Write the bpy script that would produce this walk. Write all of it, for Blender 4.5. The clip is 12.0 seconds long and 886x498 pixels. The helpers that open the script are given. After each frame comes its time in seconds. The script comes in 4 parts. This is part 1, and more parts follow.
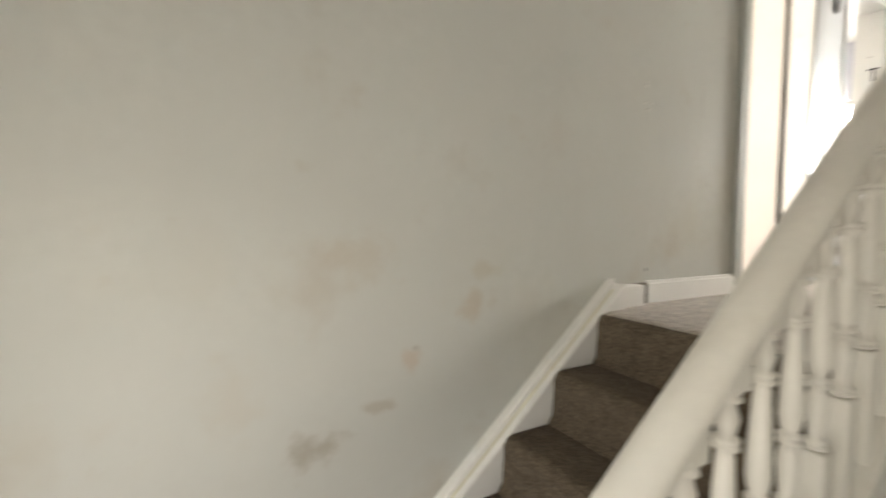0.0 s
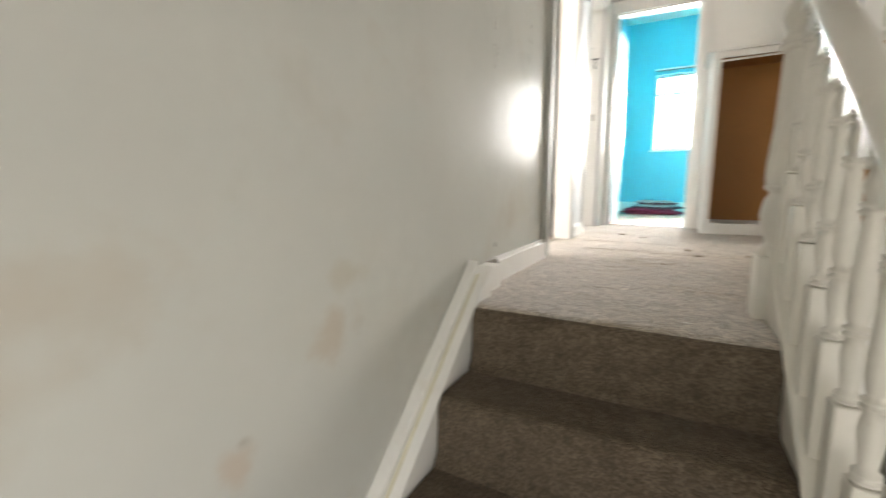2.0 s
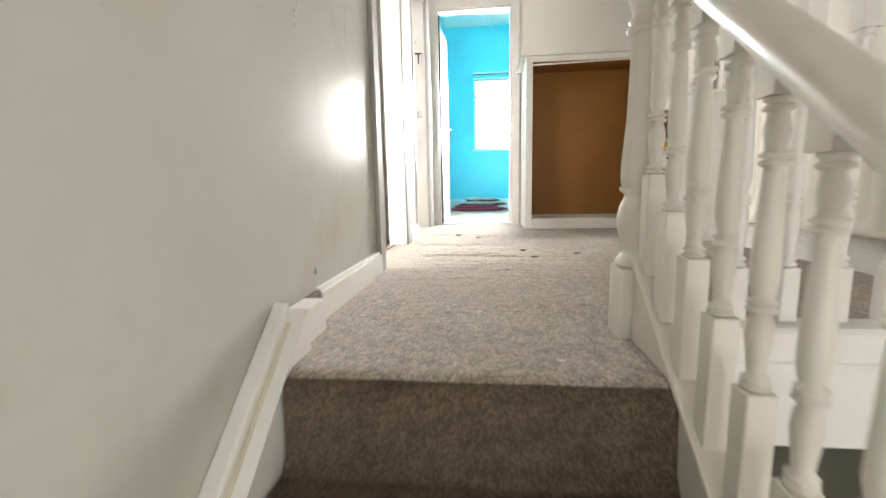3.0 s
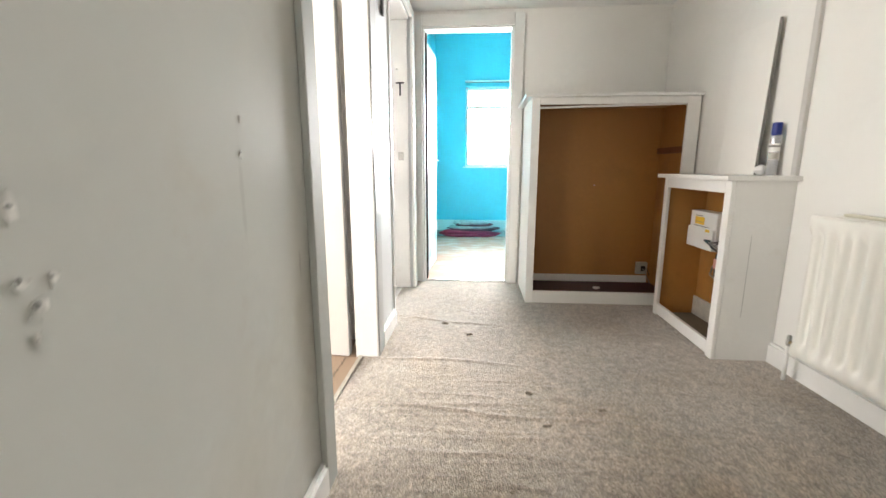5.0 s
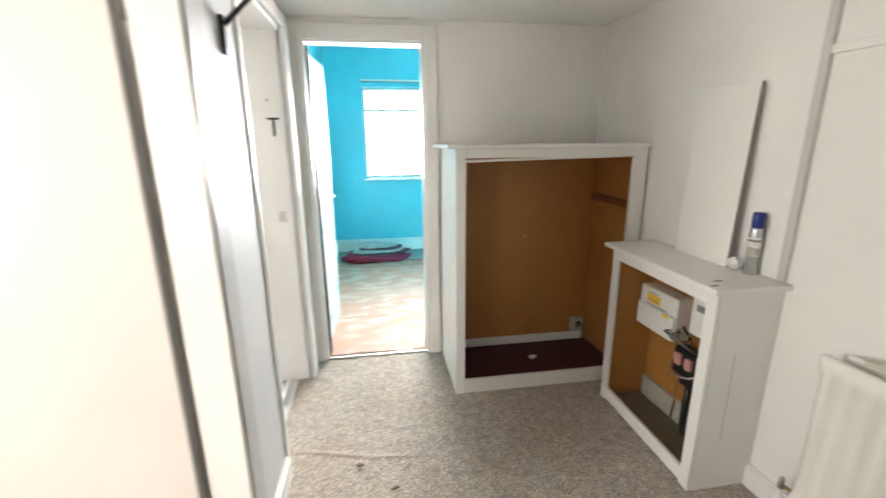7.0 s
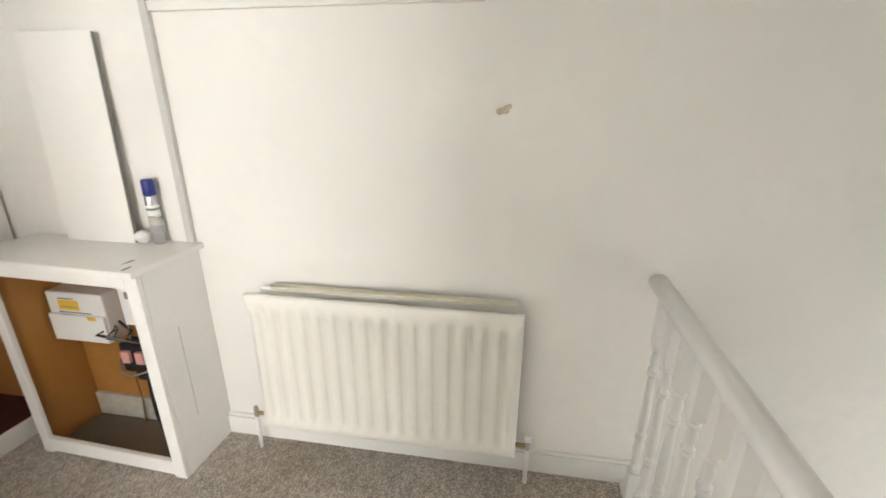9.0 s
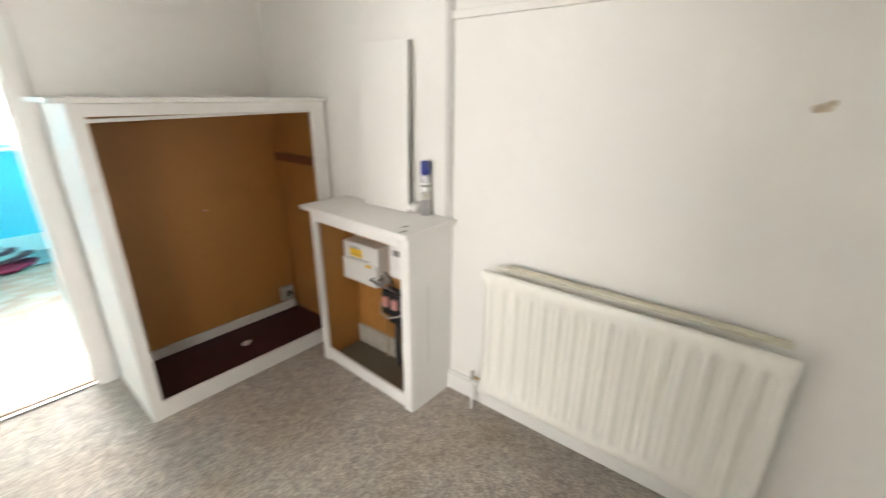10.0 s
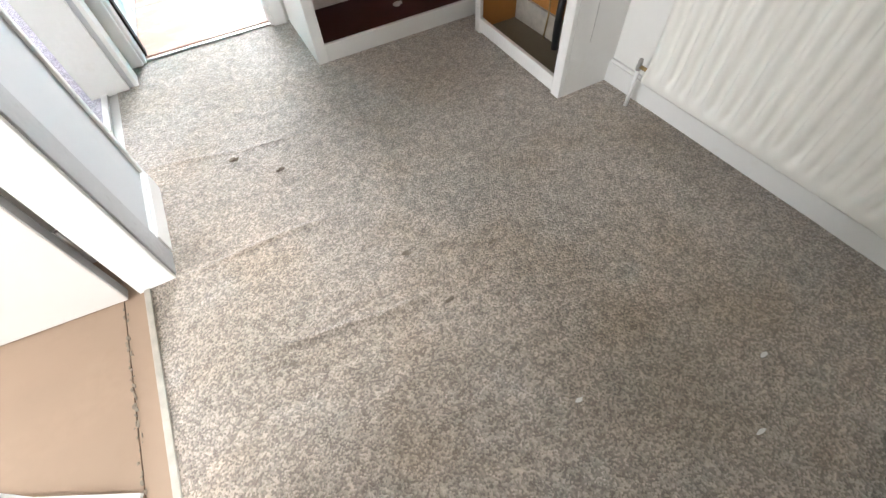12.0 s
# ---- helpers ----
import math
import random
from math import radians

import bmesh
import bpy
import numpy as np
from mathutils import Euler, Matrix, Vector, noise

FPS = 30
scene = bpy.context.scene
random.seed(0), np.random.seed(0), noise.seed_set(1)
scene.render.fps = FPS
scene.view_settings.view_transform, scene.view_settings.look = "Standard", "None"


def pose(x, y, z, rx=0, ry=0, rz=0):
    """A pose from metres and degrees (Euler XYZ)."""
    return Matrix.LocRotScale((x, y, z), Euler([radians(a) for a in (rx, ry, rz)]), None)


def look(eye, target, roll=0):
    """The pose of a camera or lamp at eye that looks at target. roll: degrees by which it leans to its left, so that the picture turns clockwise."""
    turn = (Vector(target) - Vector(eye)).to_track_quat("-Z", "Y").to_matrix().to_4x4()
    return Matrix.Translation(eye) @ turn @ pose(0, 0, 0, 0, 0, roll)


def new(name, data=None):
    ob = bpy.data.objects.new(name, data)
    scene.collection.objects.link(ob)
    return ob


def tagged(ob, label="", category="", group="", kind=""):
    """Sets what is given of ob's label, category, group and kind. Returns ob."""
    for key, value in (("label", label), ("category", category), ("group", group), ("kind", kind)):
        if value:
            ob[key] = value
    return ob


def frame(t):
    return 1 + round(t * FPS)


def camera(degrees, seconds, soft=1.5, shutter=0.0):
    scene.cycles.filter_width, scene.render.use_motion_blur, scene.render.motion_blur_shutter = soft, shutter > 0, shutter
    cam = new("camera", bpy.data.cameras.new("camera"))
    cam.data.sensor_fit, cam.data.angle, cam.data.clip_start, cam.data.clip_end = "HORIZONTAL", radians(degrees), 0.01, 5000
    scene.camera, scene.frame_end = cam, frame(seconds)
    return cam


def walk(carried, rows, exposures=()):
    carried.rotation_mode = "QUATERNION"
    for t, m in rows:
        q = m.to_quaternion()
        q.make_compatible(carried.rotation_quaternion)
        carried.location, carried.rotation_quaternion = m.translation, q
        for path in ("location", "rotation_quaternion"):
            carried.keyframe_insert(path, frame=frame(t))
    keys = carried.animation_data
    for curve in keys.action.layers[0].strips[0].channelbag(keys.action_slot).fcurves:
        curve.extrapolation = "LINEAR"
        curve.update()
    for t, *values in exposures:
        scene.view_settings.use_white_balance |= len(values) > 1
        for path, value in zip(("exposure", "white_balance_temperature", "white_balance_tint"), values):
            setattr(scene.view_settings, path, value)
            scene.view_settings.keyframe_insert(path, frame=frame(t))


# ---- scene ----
cam = camera(92.9, 12.0, soft=1.4, shutter=0.5)
PATH = [
    (0, (1.121, -1.293, 0.30), (-0.624, -0.315, 0.204), 0.6),
    (0.5, (1.018, -1.327, 0.227), (-0.87, -0.67, 0.153), 1.0),
    (1, (0.863, -1.335, 0.231), (-0.944, -0.485, 0.128), 0.6),
    (1.5, (0.672, -1.242, 0.284), (-0.823, 0.072, 0.086), -0.6),
    (2, (0.561, -1.146, 0.334), (-0.373, 0.602, 0.061), 0.1),
    (2.5, (0.47, -1.011, 0.343), (0.112, 0.936, 0.055), -0.4),
    (3, (0.471, -0.784, 0.356), (0.262, 1.184, 0.07), -1.2),
    (3.2, (0.474, -0.686, 0.421), (0.255, 1.279, 0.123), -2.0),
    (4.8, (0.443, -0.15, 0.896), (0.296, 1.805, 0.5), 0.1),
    (5, (0.436, -0.082, 0.933), (0.283, 1.876, 0.555), -0.0),
    (5.5, (0.378, 0.097, 1.089), (0.289, 2.057, 0.703), 0.1),
    (6, (0.434, 0.271, 1.19), (0.359, 2.23, 0.794), -0.1),
    (6.5, (0.432, 0.454, 1.336), (0.433, 2.405, 0.898), -0.3),
    (7, (0.391, 0.695, 1.424), (0.69, 2.608, 0.923), -0.5),
    (7.5, (0.491, 0.786, 1.465), (1.259, 2.546, 0.905), -0.4),
    (7.7, (0.529, 0.791, 1.472), (1.528, 2.42, 0.88), -0.3),
    (8.4, (0.56, 0.77, 1.455), (2.445, 1.28, 0.83), 0.0),
    (8.9, (0.565, 0.73, 1.42), (2.45, 1.10, 0.75), 0.2),
    (9.3, (0.554, 0.711, 1.4), (2.353, 1.266, 0.727), 0.3),
    (9.5, (0.54, 0.741, 1.399), (2.28, 1.461, 0.725), 0.3),
    (10, (0.478, 0.816, 1.413), (1.907, 2.037, 0.727), 0.3),
    (10.5, (0.486, 0.802, 1.441), (1.479, 2.358, 0.67), -1.3),
    (11, (0.472, 0.817, 1.332), (1.185, 2.232, 0.111), -2.6),
    (11.5, (0.443, 0.776, 1.18), (0.932, 1.888, -0.408), -5.4),
    (12, (0.443, 0.772, 1.161), (0.924, 1.817, -0.475), -4.8),
]
walk(cam, [(t, look(eye, target, roll)) for t, eye, target, roll in PATH],
     exposures=[(0.0, 0.95, 7050, 11), (0.7, 1.0, 7050, 11), (1.5, 1.0, 6900, 11), (3.0, 1.3, 6800, 11), (5.0, 1.1, 6600, 11), (5.5, 1.1, 6700, 11), (6.2, 1.0, 6650, 11), (7.0, 0.8, 6650, 11), (7.7, 0.8, 6500, 11), (9.4, 1.5, 6550, 11), (10.5, 1.1, 6500, 11), (12.0, 1.15, 6050, 11)])

# ---------------------------------------------------------------- world and light
world = bpy.data.worlds.new("sky")
scene.world = world
world.use_nodes = True
wn = world.node_tree
sky = wn.nodes.new("ShaderNodeTexSky")
sky.sky_type, sky.sun_disc = "NISHITA", False
sky.sun_elevation, sky.sun_rotation = radians(40), radians(20)
wn.links.new(sky.outputs[0], wn.nodes["Background"].inputs[0])
wn.nodes["Background"].inputs[1].default_value = 0.12

sun = new("sun", bpy.data.lights.new("sun", "SUN"))
sun.data.energy, sun.data.angle, sun.data.color = 0.8, radians(15), (1, 0.96, 0.9)
sun.matrix_basis = look((0, 0, 0), (-0.35, -1.0, -1.0))


def opening_light(name, at, towards, w, h, watts, colour=(1, 1, 1)):
    """An area lamp that sends daylight through a wall opening."""
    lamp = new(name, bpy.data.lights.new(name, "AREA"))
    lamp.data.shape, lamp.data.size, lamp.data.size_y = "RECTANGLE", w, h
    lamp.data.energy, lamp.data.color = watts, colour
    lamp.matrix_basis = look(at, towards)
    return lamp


opening_light("daylight_blue_room", (0.95, 6.16, 1.5), (0.25, 0, 0.9), 1.3, 1.05, 56).data.spread = radians(75)
opening_light("daylight_side_bedroom", (-1.65, 6.16, 1.5), (-0.6, 3, 1.1), 1.0, 1.05, 40)
opening_light("daylight_front_bedroom", (-2.95, 0.85, 1.45), (0, 1.5, 1.25), 1.1, 1.1, 46, (1, 0.98, 0.95))
opening_light("daylight_south_window", (-1.9, -2.55, 1.4), (-0.2, 2.4, 1.1), 1.7, 1.2, 52, (1, 0.98, 0.95))
# unseen fill lamp added behind the half landing to brighten the stairwell
opening_light("stair_fill_light", (1.1, -1.90, -0.20), (0.9, 2, -0.3), 1.45, 1.1, 9, (1, 0.975, 0.94))

# ---------------------------------------------------------------- materials


def material(name, colour, rough=0.6, metal=0.0, spots=(), bump=0.0, bump_scale=200.0, vary=0.06, vary_scale=3.0, rough_vary=0.0, coat=0.0, grain=None):
    """A node material in object space: base colour with broad and fine variation, optional stain layers and relief.
    spots: rows of (scale, low, high, colour, strength)."""
    m = bpy.data.materials.new(name)
    m.use_nodes = True
    nt = m.node_tree
    bsdf = nt.nodes["Principled BSDF"]
    bsdf.inputs["Roughness"].default_value, bsdf.inputs["Metallic"].default_value = rough, metal
    bsdf.inputs["Coat Weight"].default_value = coat
    tc = nt.nodes.new("ShaderNodeTexCoord")

    def tex(scale, detail=4.0, stretch=None):
        n = nt.nodes.new("ShaderNodeTexNoise")
        n.inputs["Scale"].default_value, n.inputs["Detail"].default_value = scale, detail
        if stretch:
            mp = nt.nodes.new("ShaderNodeMapping")
            mp.inputs["Scale"].default_value = stretch
            nt.links.new(tc.outputs["Object"], mp.inputs["Vector"])
            nt.links.new(mp.outputs[0], n.inputs["Vector"])
        else:
            nt.links.new(tc.outputs["Object"], n.inputs["Vector"])
        return n

    def mix(kind, fac, a, b):
        n = nt.nodes.new("ShaderNodeMix")
        n.data_type, n.blend_type = "RGBA", kind
        for k, v in ((0, fac), (6, a), (7, b)):
            if hasattr(v, "is_linked"):
                nt.links.new(v, n.inputs[k])
            else:
                n.inputs[k].default_value = v if k == 0 else (*v, 1) if len(v) == 3 else v
        return n.outputs[2]

    def ramp(src, lo, hi):
        n = nt.nodes.new("ShaderNodeMapRange")
        n.inputs[1].default_value, n.inputs[2].default_value = lo, hi
        nt.links.new(src, n.inputs[0])
        return n.outputs[0]

    dark = tuple(c * (1 - 2.2 * vary) for c in colour)
    light = tuple(min(1, c * (1 + 1.2 * vary)) for c in colour)
    col = mix("MIX", ramp(tex(vary_scale).outputs["Fac"], 0.3, 0.7), dark, light)
    fine = tex(vary_scale * 14, 3.0)
    col = mix("MIX", ramp(fine.outputs["Fac"], 0.35, 0.75), col, tuple(c * (1 - vary) for c in colour))
    if grain:
        scale, stretch, gcol, amount = grain
        g = ramp(tex(scale, 5.0, stretch).outputs["Fac"], 0.45, 0.62)
        gm = nt.nodes.new("ShaderNodeMath")
        gm.operation = "MULTIPLY"
        nt.links.new(g, gm.inputs[0])
        gm.inputs[1].default_value = amount
        col = mix("MIX", gm.outputs[0], col, gcol)
    for scale, lo, hi, scol, amount in spots:
        g = ramp(tex(scale, 4.0).outputs["Fac"], lo, hi)
        gm = nt.nodes.new("ShaderNodeMath")
        gm.operation = "MULTIPLY"
        nt.links.new(g, gm.inputs[0])
        gm.inputs[1].default_value = amount
        col = mix("MIX", gm.outputs[0], col, scol)
    nt.links.new(col, bsdf.inputs["Base Color"])
    if rough_vary:
        n = nt.nodes.new("ShaderNodeMapRange")
        n.inputs[1].default_value, n.inputs[2].default_value = 0.3, 0.7
        n.inputs[3].default_value, n.inputs[4].default_value = max(0.05, rough - rough_vary), min(1, rough + rough_vary)
        nt.links.new(tex(vary_scale * 1.7).outputs["Fac"], n.inputs[0])
        nt.links.new(n.outputs[0], bsdf.inputs["Roughness"])
    if bump:
        b = nt.nodes.new("ShaderNodeBump")
        b.inputs["Strength"].default_value, b.inputs["Distance"].default_value = bump, 0.004
        nt.links.new(tex(bump_scale, 3.0).outputs["Fac"], b.inputs["Height"])
        nt.links.new(b.outputs[0], bsdf.inputs["Normal"])
    return m


def carpet_material(name, colours, spots=(), low=0.68, high=1.26, scale=150.0):
    """Looped pile: a cell pattern of small loops in two or three tones, with soiled patches and broader light and dark
    areas.
    """
    m = material(name, colours[0], 0.95, vary=0.10, vary_scale=2.0, spots=spots)
    nt = m.node_tree
    bsdf = nt.nodes["Principled BSDF"]
    bsdf.inputs["Specular IOR Level"].default_value = 0.1
    bsdf.inputs["Sheen Weight"].default_value, bsdf.inputs["Sheen Roughness"].default_value = 0.35, 0.5
    tc = nt.nodes.new("ShaderNodeTexCoord")
    vo = nt.nodes.new("ShaderNodeTexVoronoi")
    vo.inputs["Scale"].default_value = scale
    nt.links.new(tc.outputs["Object"], vo.inputs["Vector"])
    old = bsdf.inputs["Base Color"].links[0].from_socket
    sep = nt.nodes.new("ShaderNodeSeparateColor")
    nt.links.new(vo.outputs["Color"], sep.inputs[0])
    rampn = nt.nodes.new("ShaderNodeValToRGB")
    rampn.color_ramp.elements[0].color = (low, low, low, 1)
    rampn.color_ramp.elements[1].color = (high, high, high, 1)
    rampn.color_ramp.elements[0].position, rampn.color_ramp.elements[1].position = 0.25, 0.85
    nt.links.new(sep.outputs[0], rampn.inputs[0])
    mul = nt.nodes.new("ShaderNodeMix")
    mul.data_type, mul.blend_type = "RGBA", "MULTIPLY"
    mul.inputs[0].default_value = 1.0
    nt.links.new(old, mul.inputs[6])
    nt.links.new(rampn.outputs[0], mul.inputs[7])
    tuft = nt.nodes.new("ShaderNodeTexNoise")
    tuft.inputs["Scale"].default_value, tuft.inputs["Detail"].default_value, tuft.inputs["Roughness"].default_value = 26.0, 8.0, 0.72
    nt.links.new(tc.outputs["Object"], tuft.inputs["Vector"])
    tone = nt.nodes.new("ShaderNodeMapRange")
    tone.inputs[1].default_value, tone.inputs[2].default_value, tone.inputs[3].default_value, tone.inputs[4].default_value = 0.32, 0.68, 0.74, 1.24
    nt.links.new(tuft.outputs["Fac"], tone.inputs[0])
    mul2 = nt.nodes.new("ShaderNodeVectorMath")
    mul2.operation = "SCALE"
    nt.links.new(mul.outputs[2], mul2.inputs[0])
    nt.links.new(tone.outputs[0], mul2.inputs["Scale"])
    nt.links.new(mul2.outputs[0], bsdf.inputs["Base Color"])
    b = nt.nodes.new("ShaderNodeBump")
    b.inputs["Strength"].default_value, b.inputs["Distance"].default_value = 0.9, 0.004
    b.invert = True
    nt.links.new(vo.outputs["Distance"], b.inputs["Height"])
    nt.links.new(b.outputs[0], bsdf.inputs["Normal"])
    return m


def glass_material():
    m = bpy.data.materials.new("window_glass")
    m.use_nodes = True
    bsdf = m.node_tree.nodes["Principled BSDF"]
    bsdf.inputs["Transmission Weight"].default_value, bsdf.inputs["Roughness"].default_value = 1.0, 0.02
    bsdf.inputs["IOR"].default_value = 1.05
    return m


def glow_material(name, colour, strength):
    m = bpy.data.materials.new(name)
    m.use_nodes = True
    bsdf = m.node_tree.nodes["Principled BSDF"]
    bsdf.inputs["Base Color"].default_value = (*colour, 1)
    bsdf.inputs["Emission Color"].default_value = (*colour, 1)
    bsdf.inputs["Emission Strength"].default_value = strength
    return m


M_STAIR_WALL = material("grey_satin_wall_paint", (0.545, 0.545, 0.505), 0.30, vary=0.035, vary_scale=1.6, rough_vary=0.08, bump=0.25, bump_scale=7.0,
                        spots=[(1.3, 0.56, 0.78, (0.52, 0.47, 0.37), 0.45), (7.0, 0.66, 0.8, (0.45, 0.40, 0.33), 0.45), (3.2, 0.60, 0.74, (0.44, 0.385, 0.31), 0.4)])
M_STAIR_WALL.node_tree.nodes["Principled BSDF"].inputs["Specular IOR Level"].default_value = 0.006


def add_stains(m, rows):
    """Old stains on a wall in the yz-plane: rows of (y, z, half width, half height, colour, amount), torn by noise."""
    nt = m.node_tree
    bsdf = nt.nodes["Principled BSDF"]
    tc = nt.nodes.new("ShaderNodeTexCoord")
    warp = nt.nodes.new("ShaderNodeTexNoise")
    warp.inputs["Scale"].default_value, warp.inputs["Detail"].default_value = 16.0, 6.0
    nt.links.new(tc.outputs["Object"], warp.inputs["Vector"])
    for y, z, ry, rz, colour, amount in rows:
        mp = nt.nodes.new("ShaderNodeMapping")
        mp.vector_type = "TEXTURE"
        mp.inputs["Location"].default_value, mp.inputs["Scale"].default_value = (0, y, z), (10, ry, rz)
        nt.links.new(tc.outputs["Object"], mp.inputs["Vector"])
        far = nt.nodes.new("ShaderNodeVectorMath")
        far.operation = "LENGTH"
        nt.links.new(mp.outputs[0], far.inputs[0])
        torn = nt.nodes.new("ShaderNodeMath")
        torn.operation = "MULTIPLY_ADD"
        nt.links.new(warp.outputs["Fac"], torn.inputs[0])
        torn.inputs[1].default_value = 1.8
        nt.links.new(far.outputs["Value"], torn.inputs[2])
        fade = nt.nodes.new("ShaderNodeMapRange")
        fade.interpolation_type = "SMOOTHSTEP"
        for k, v in ((1, 1.0), (2, 1.8), (3, amount), (4, 0.0)):
            fade.inputs[k].default_value = v
        nt.links.new(torn.outputs[0], fade.inputs[0])
        blend = nt.nodes.new("ShaderNodeMix")
        blend.data_type = "RGBA"
        nt.links.new(fade.outputs[0], blend.inputs[0])
        nt.links.new(bsdf.inputs["Base Color"].links[0].from_socket, blend.inputs[6])
        blend.inputs[7].default_value = (*colour, 1)
        nt.links.new(blend.outputs[2], bsdf.inputs["Base Color"])


add_stains(M_STAIR_WALL, [(-0.77, -0.09, 0.045, 0.055, (0.50, 0.43, 0.36), 0.8), (-0.755, -0.055, 0.022, 0.016, (0.36, 0.31, 0.26), 0.6), (-0.56, 0.05, 0.065, 0.080, (0.46, 0.38, 0.29), 0.55),
                          (-1.05, -0.29, 0.115, 0.065, (0.33, 0.28, 0.22), 0.6), (-0.87, -0.21, 0.080, 0.028, (0.37, 0.31, 0.24), 0.5), (-0.93, 0.22, 0.17, 0.11, (0.46, 0.40, 0.32), 0.35),
                          (-0.50, 0.17, 0.07, 0.05, (0.44, 0.38, 0.27), 0.35), (-1.25, -0.12, 0.10, 0.16, (0.50, 0.46, 0.39), 0.35), (-0.20, 0.62, 0.09, 0.13, (0.48, 0.45, 0.40), 0.3),
                          (0.68, 0.88, 0.010, 0.16, (0.42, 0.41, 0.38), 0.45), (0.914, 0.69, 0.008, 0.05, (0.36, 0.35, 0.32), 0.5)])
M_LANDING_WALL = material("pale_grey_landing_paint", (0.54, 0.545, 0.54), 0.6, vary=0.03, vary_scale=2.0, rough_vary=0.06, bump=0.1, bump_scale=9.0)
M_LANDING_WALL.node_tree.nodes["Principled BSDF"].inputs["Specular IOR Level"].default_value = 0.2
M_WALL = material("warm_white_wall_paint", (0.84, 0.82, 0.775), 0.6, vary=0.03, vary_scale=1.5, bump=0.10, bump_scale=14.0)
M_TRIM = material("white_gloss_trim", (0.80, 0.785, 0.75), 0.32, vary=0.025, vary_scale=4.0, bump=0.06, bump_scale=25.0,
                  spots=[(9.0, 0.64, 0.82, (0.62, 0.57, 0.46), 0.4)])
# white trim paint with the stair side's shade put into a creamier colour
M_TRIM_SHADED = material("shaded_white_balustrade", (0.73, 0.70, 0.63), 0.34, vary=0.04, vary_scale=5.0, bump=0.06, bump_scale=25.0,
                   spots=[(9.0, 0.62, 0.8, (0.55, 0.50, 0.40), 0.4)])
M_SAGE = material("sage_grey_gloss_paint", (0.44, 0.445, 0.41), 0.62, vary=0.05, vary_scale=4.0, spots=[(12.0, 0.62, 0.8, (0.40, 0.39, 0.33), 0.5)])
M_SAGE.node_tree.nodes["Principled BSDF"].inputs["Specular IOR Level"].default_value = 0.05
M_TRIM_GREY = material("grey_worn_trim", (0.42, 0.42, 0.41), 0.45, vary=0.08, vary_scale=5.0, spots=[(20.0, 0.6, 0.75, (0.25, 0.24, 0.22), 0.5)])
M_YELLOWED = material("yellowed_white_paint", (0.66, 0.62, 0.48), 0.38, vary=0.06, vary_scale=6.0, spots=[(14.0, 0.62, 0.8, (0.42, 0.37, 0.22), 0.5)])
# white trunking whose upright has its shaded face put into a greyer colour
M_TRUNK_SHADED = material("shaded_white_trunking", (0.58, 0.56, 0.53), 0.5, vary=0.05, vary_scale=5.0)
M_LILAC_WALL = material("lilac_grey_wall_paint", (0.52, 0.52, 0.58), 0.6, vary=0.04, vary_scale=2.0, bump=0.1, bump_scale=14.0)
M_CEIL = material("ceiling_paint", (0.85, 0.84, 0.81), 0.8, vary=0.02, bump=0.08, bump_scale=60.0)
M_CYAN = material("cyan_wall_paint", (0.085, 0.58, 0.70), 0.3, vary=0.05, vary_scale=2.0, bump=0.1, bump_scale=20.0)
# broadest two spot layers also paint in lit and shaded floor; rest is mottling
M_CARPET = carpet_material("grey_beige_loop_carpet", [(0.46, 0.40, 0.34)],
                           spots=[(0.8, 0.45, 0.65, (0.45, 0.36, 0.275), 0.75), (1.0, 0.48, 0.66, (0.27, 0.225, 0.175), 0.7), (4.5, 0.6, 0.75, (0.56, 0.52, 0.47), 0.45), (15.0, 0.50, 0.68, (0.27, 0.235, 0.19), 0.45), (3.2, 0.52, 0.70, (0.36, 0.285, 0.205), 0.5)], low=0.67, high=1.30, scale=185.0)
# brown stair carpet, with the flight's shade partly put into a darker colour
M_SHADED_STAIR_CARPET = carpet_material("shaded_brown_stair_carpet", [(0.135, 0.104, 0.073)], spots=[(5.0, 0.55, 0.75, (0.085, 0.064, 0.045), 0.6), (2.0, 0.55, 0.7, (0.155, 0.122, 0.088), 0.5)], low=0.74, high=1.24, scale=210.0)
M_SHADED_STAIR_CARPET.node_tree.nodes["Principled BSDF"].inputs["Sheen Weight"].default_value = 0.06
M_LILAC_CARPET = carpet_material("lilac_grey_carpet", [(0.44, 0.42, 0.48)])
M_TEAL_CARPET = carpet_material("grey_teal_carpet", [(0.30, 0.38, 0.38)])
M_HARDBOARD = material("tan_hardboard", (0.37, 0.265, 0.185), 0.6, vary=0.05, vary_scale=2.5, spots=[(6.0, 0.62, 0.8, (0.30, 0.21, 0.14), 0.5)])
M_BOARD_FLOOR = material("pale_pink_old_floor", (0.49, 0.28, 0.20), 0.75, vary=0.08, vary_scale=2.5,
                         grain=(5.0, (1.0, 1.7, 1.0), (0.55, 0.44, 0.37), 0.7),
                         spots=[(2.2, 0.5, 0.68, (0.50, 0.24, 0.16), 0.55), (9.0, 0.6, 0.75, (0.40, 0.26, 0.20), 0.4)])
M_BROWN = material("orange_brown_hardboard", (0.42, 0.190, 0.045), 0.5, vary=0.07, vary_scale=2.2, spots=[(3.0, 0.58, 0.8, (0.22, 0.10, 0.03), 0.5)])
M_RED_WOOD = material("red_brown_wood", (0.20, 0.065, 0.022), 0.5, vary=0.12, vary_scale=8.0)
M_MAROON = material("maroon_board", (0.055, 0.010, 0.016), 0.55, vary=0.15, vary_scale=10.0)
M_DARK = material("dark_gap", (0.025, 0.018, 0.012), 0.95, vary=0.1)
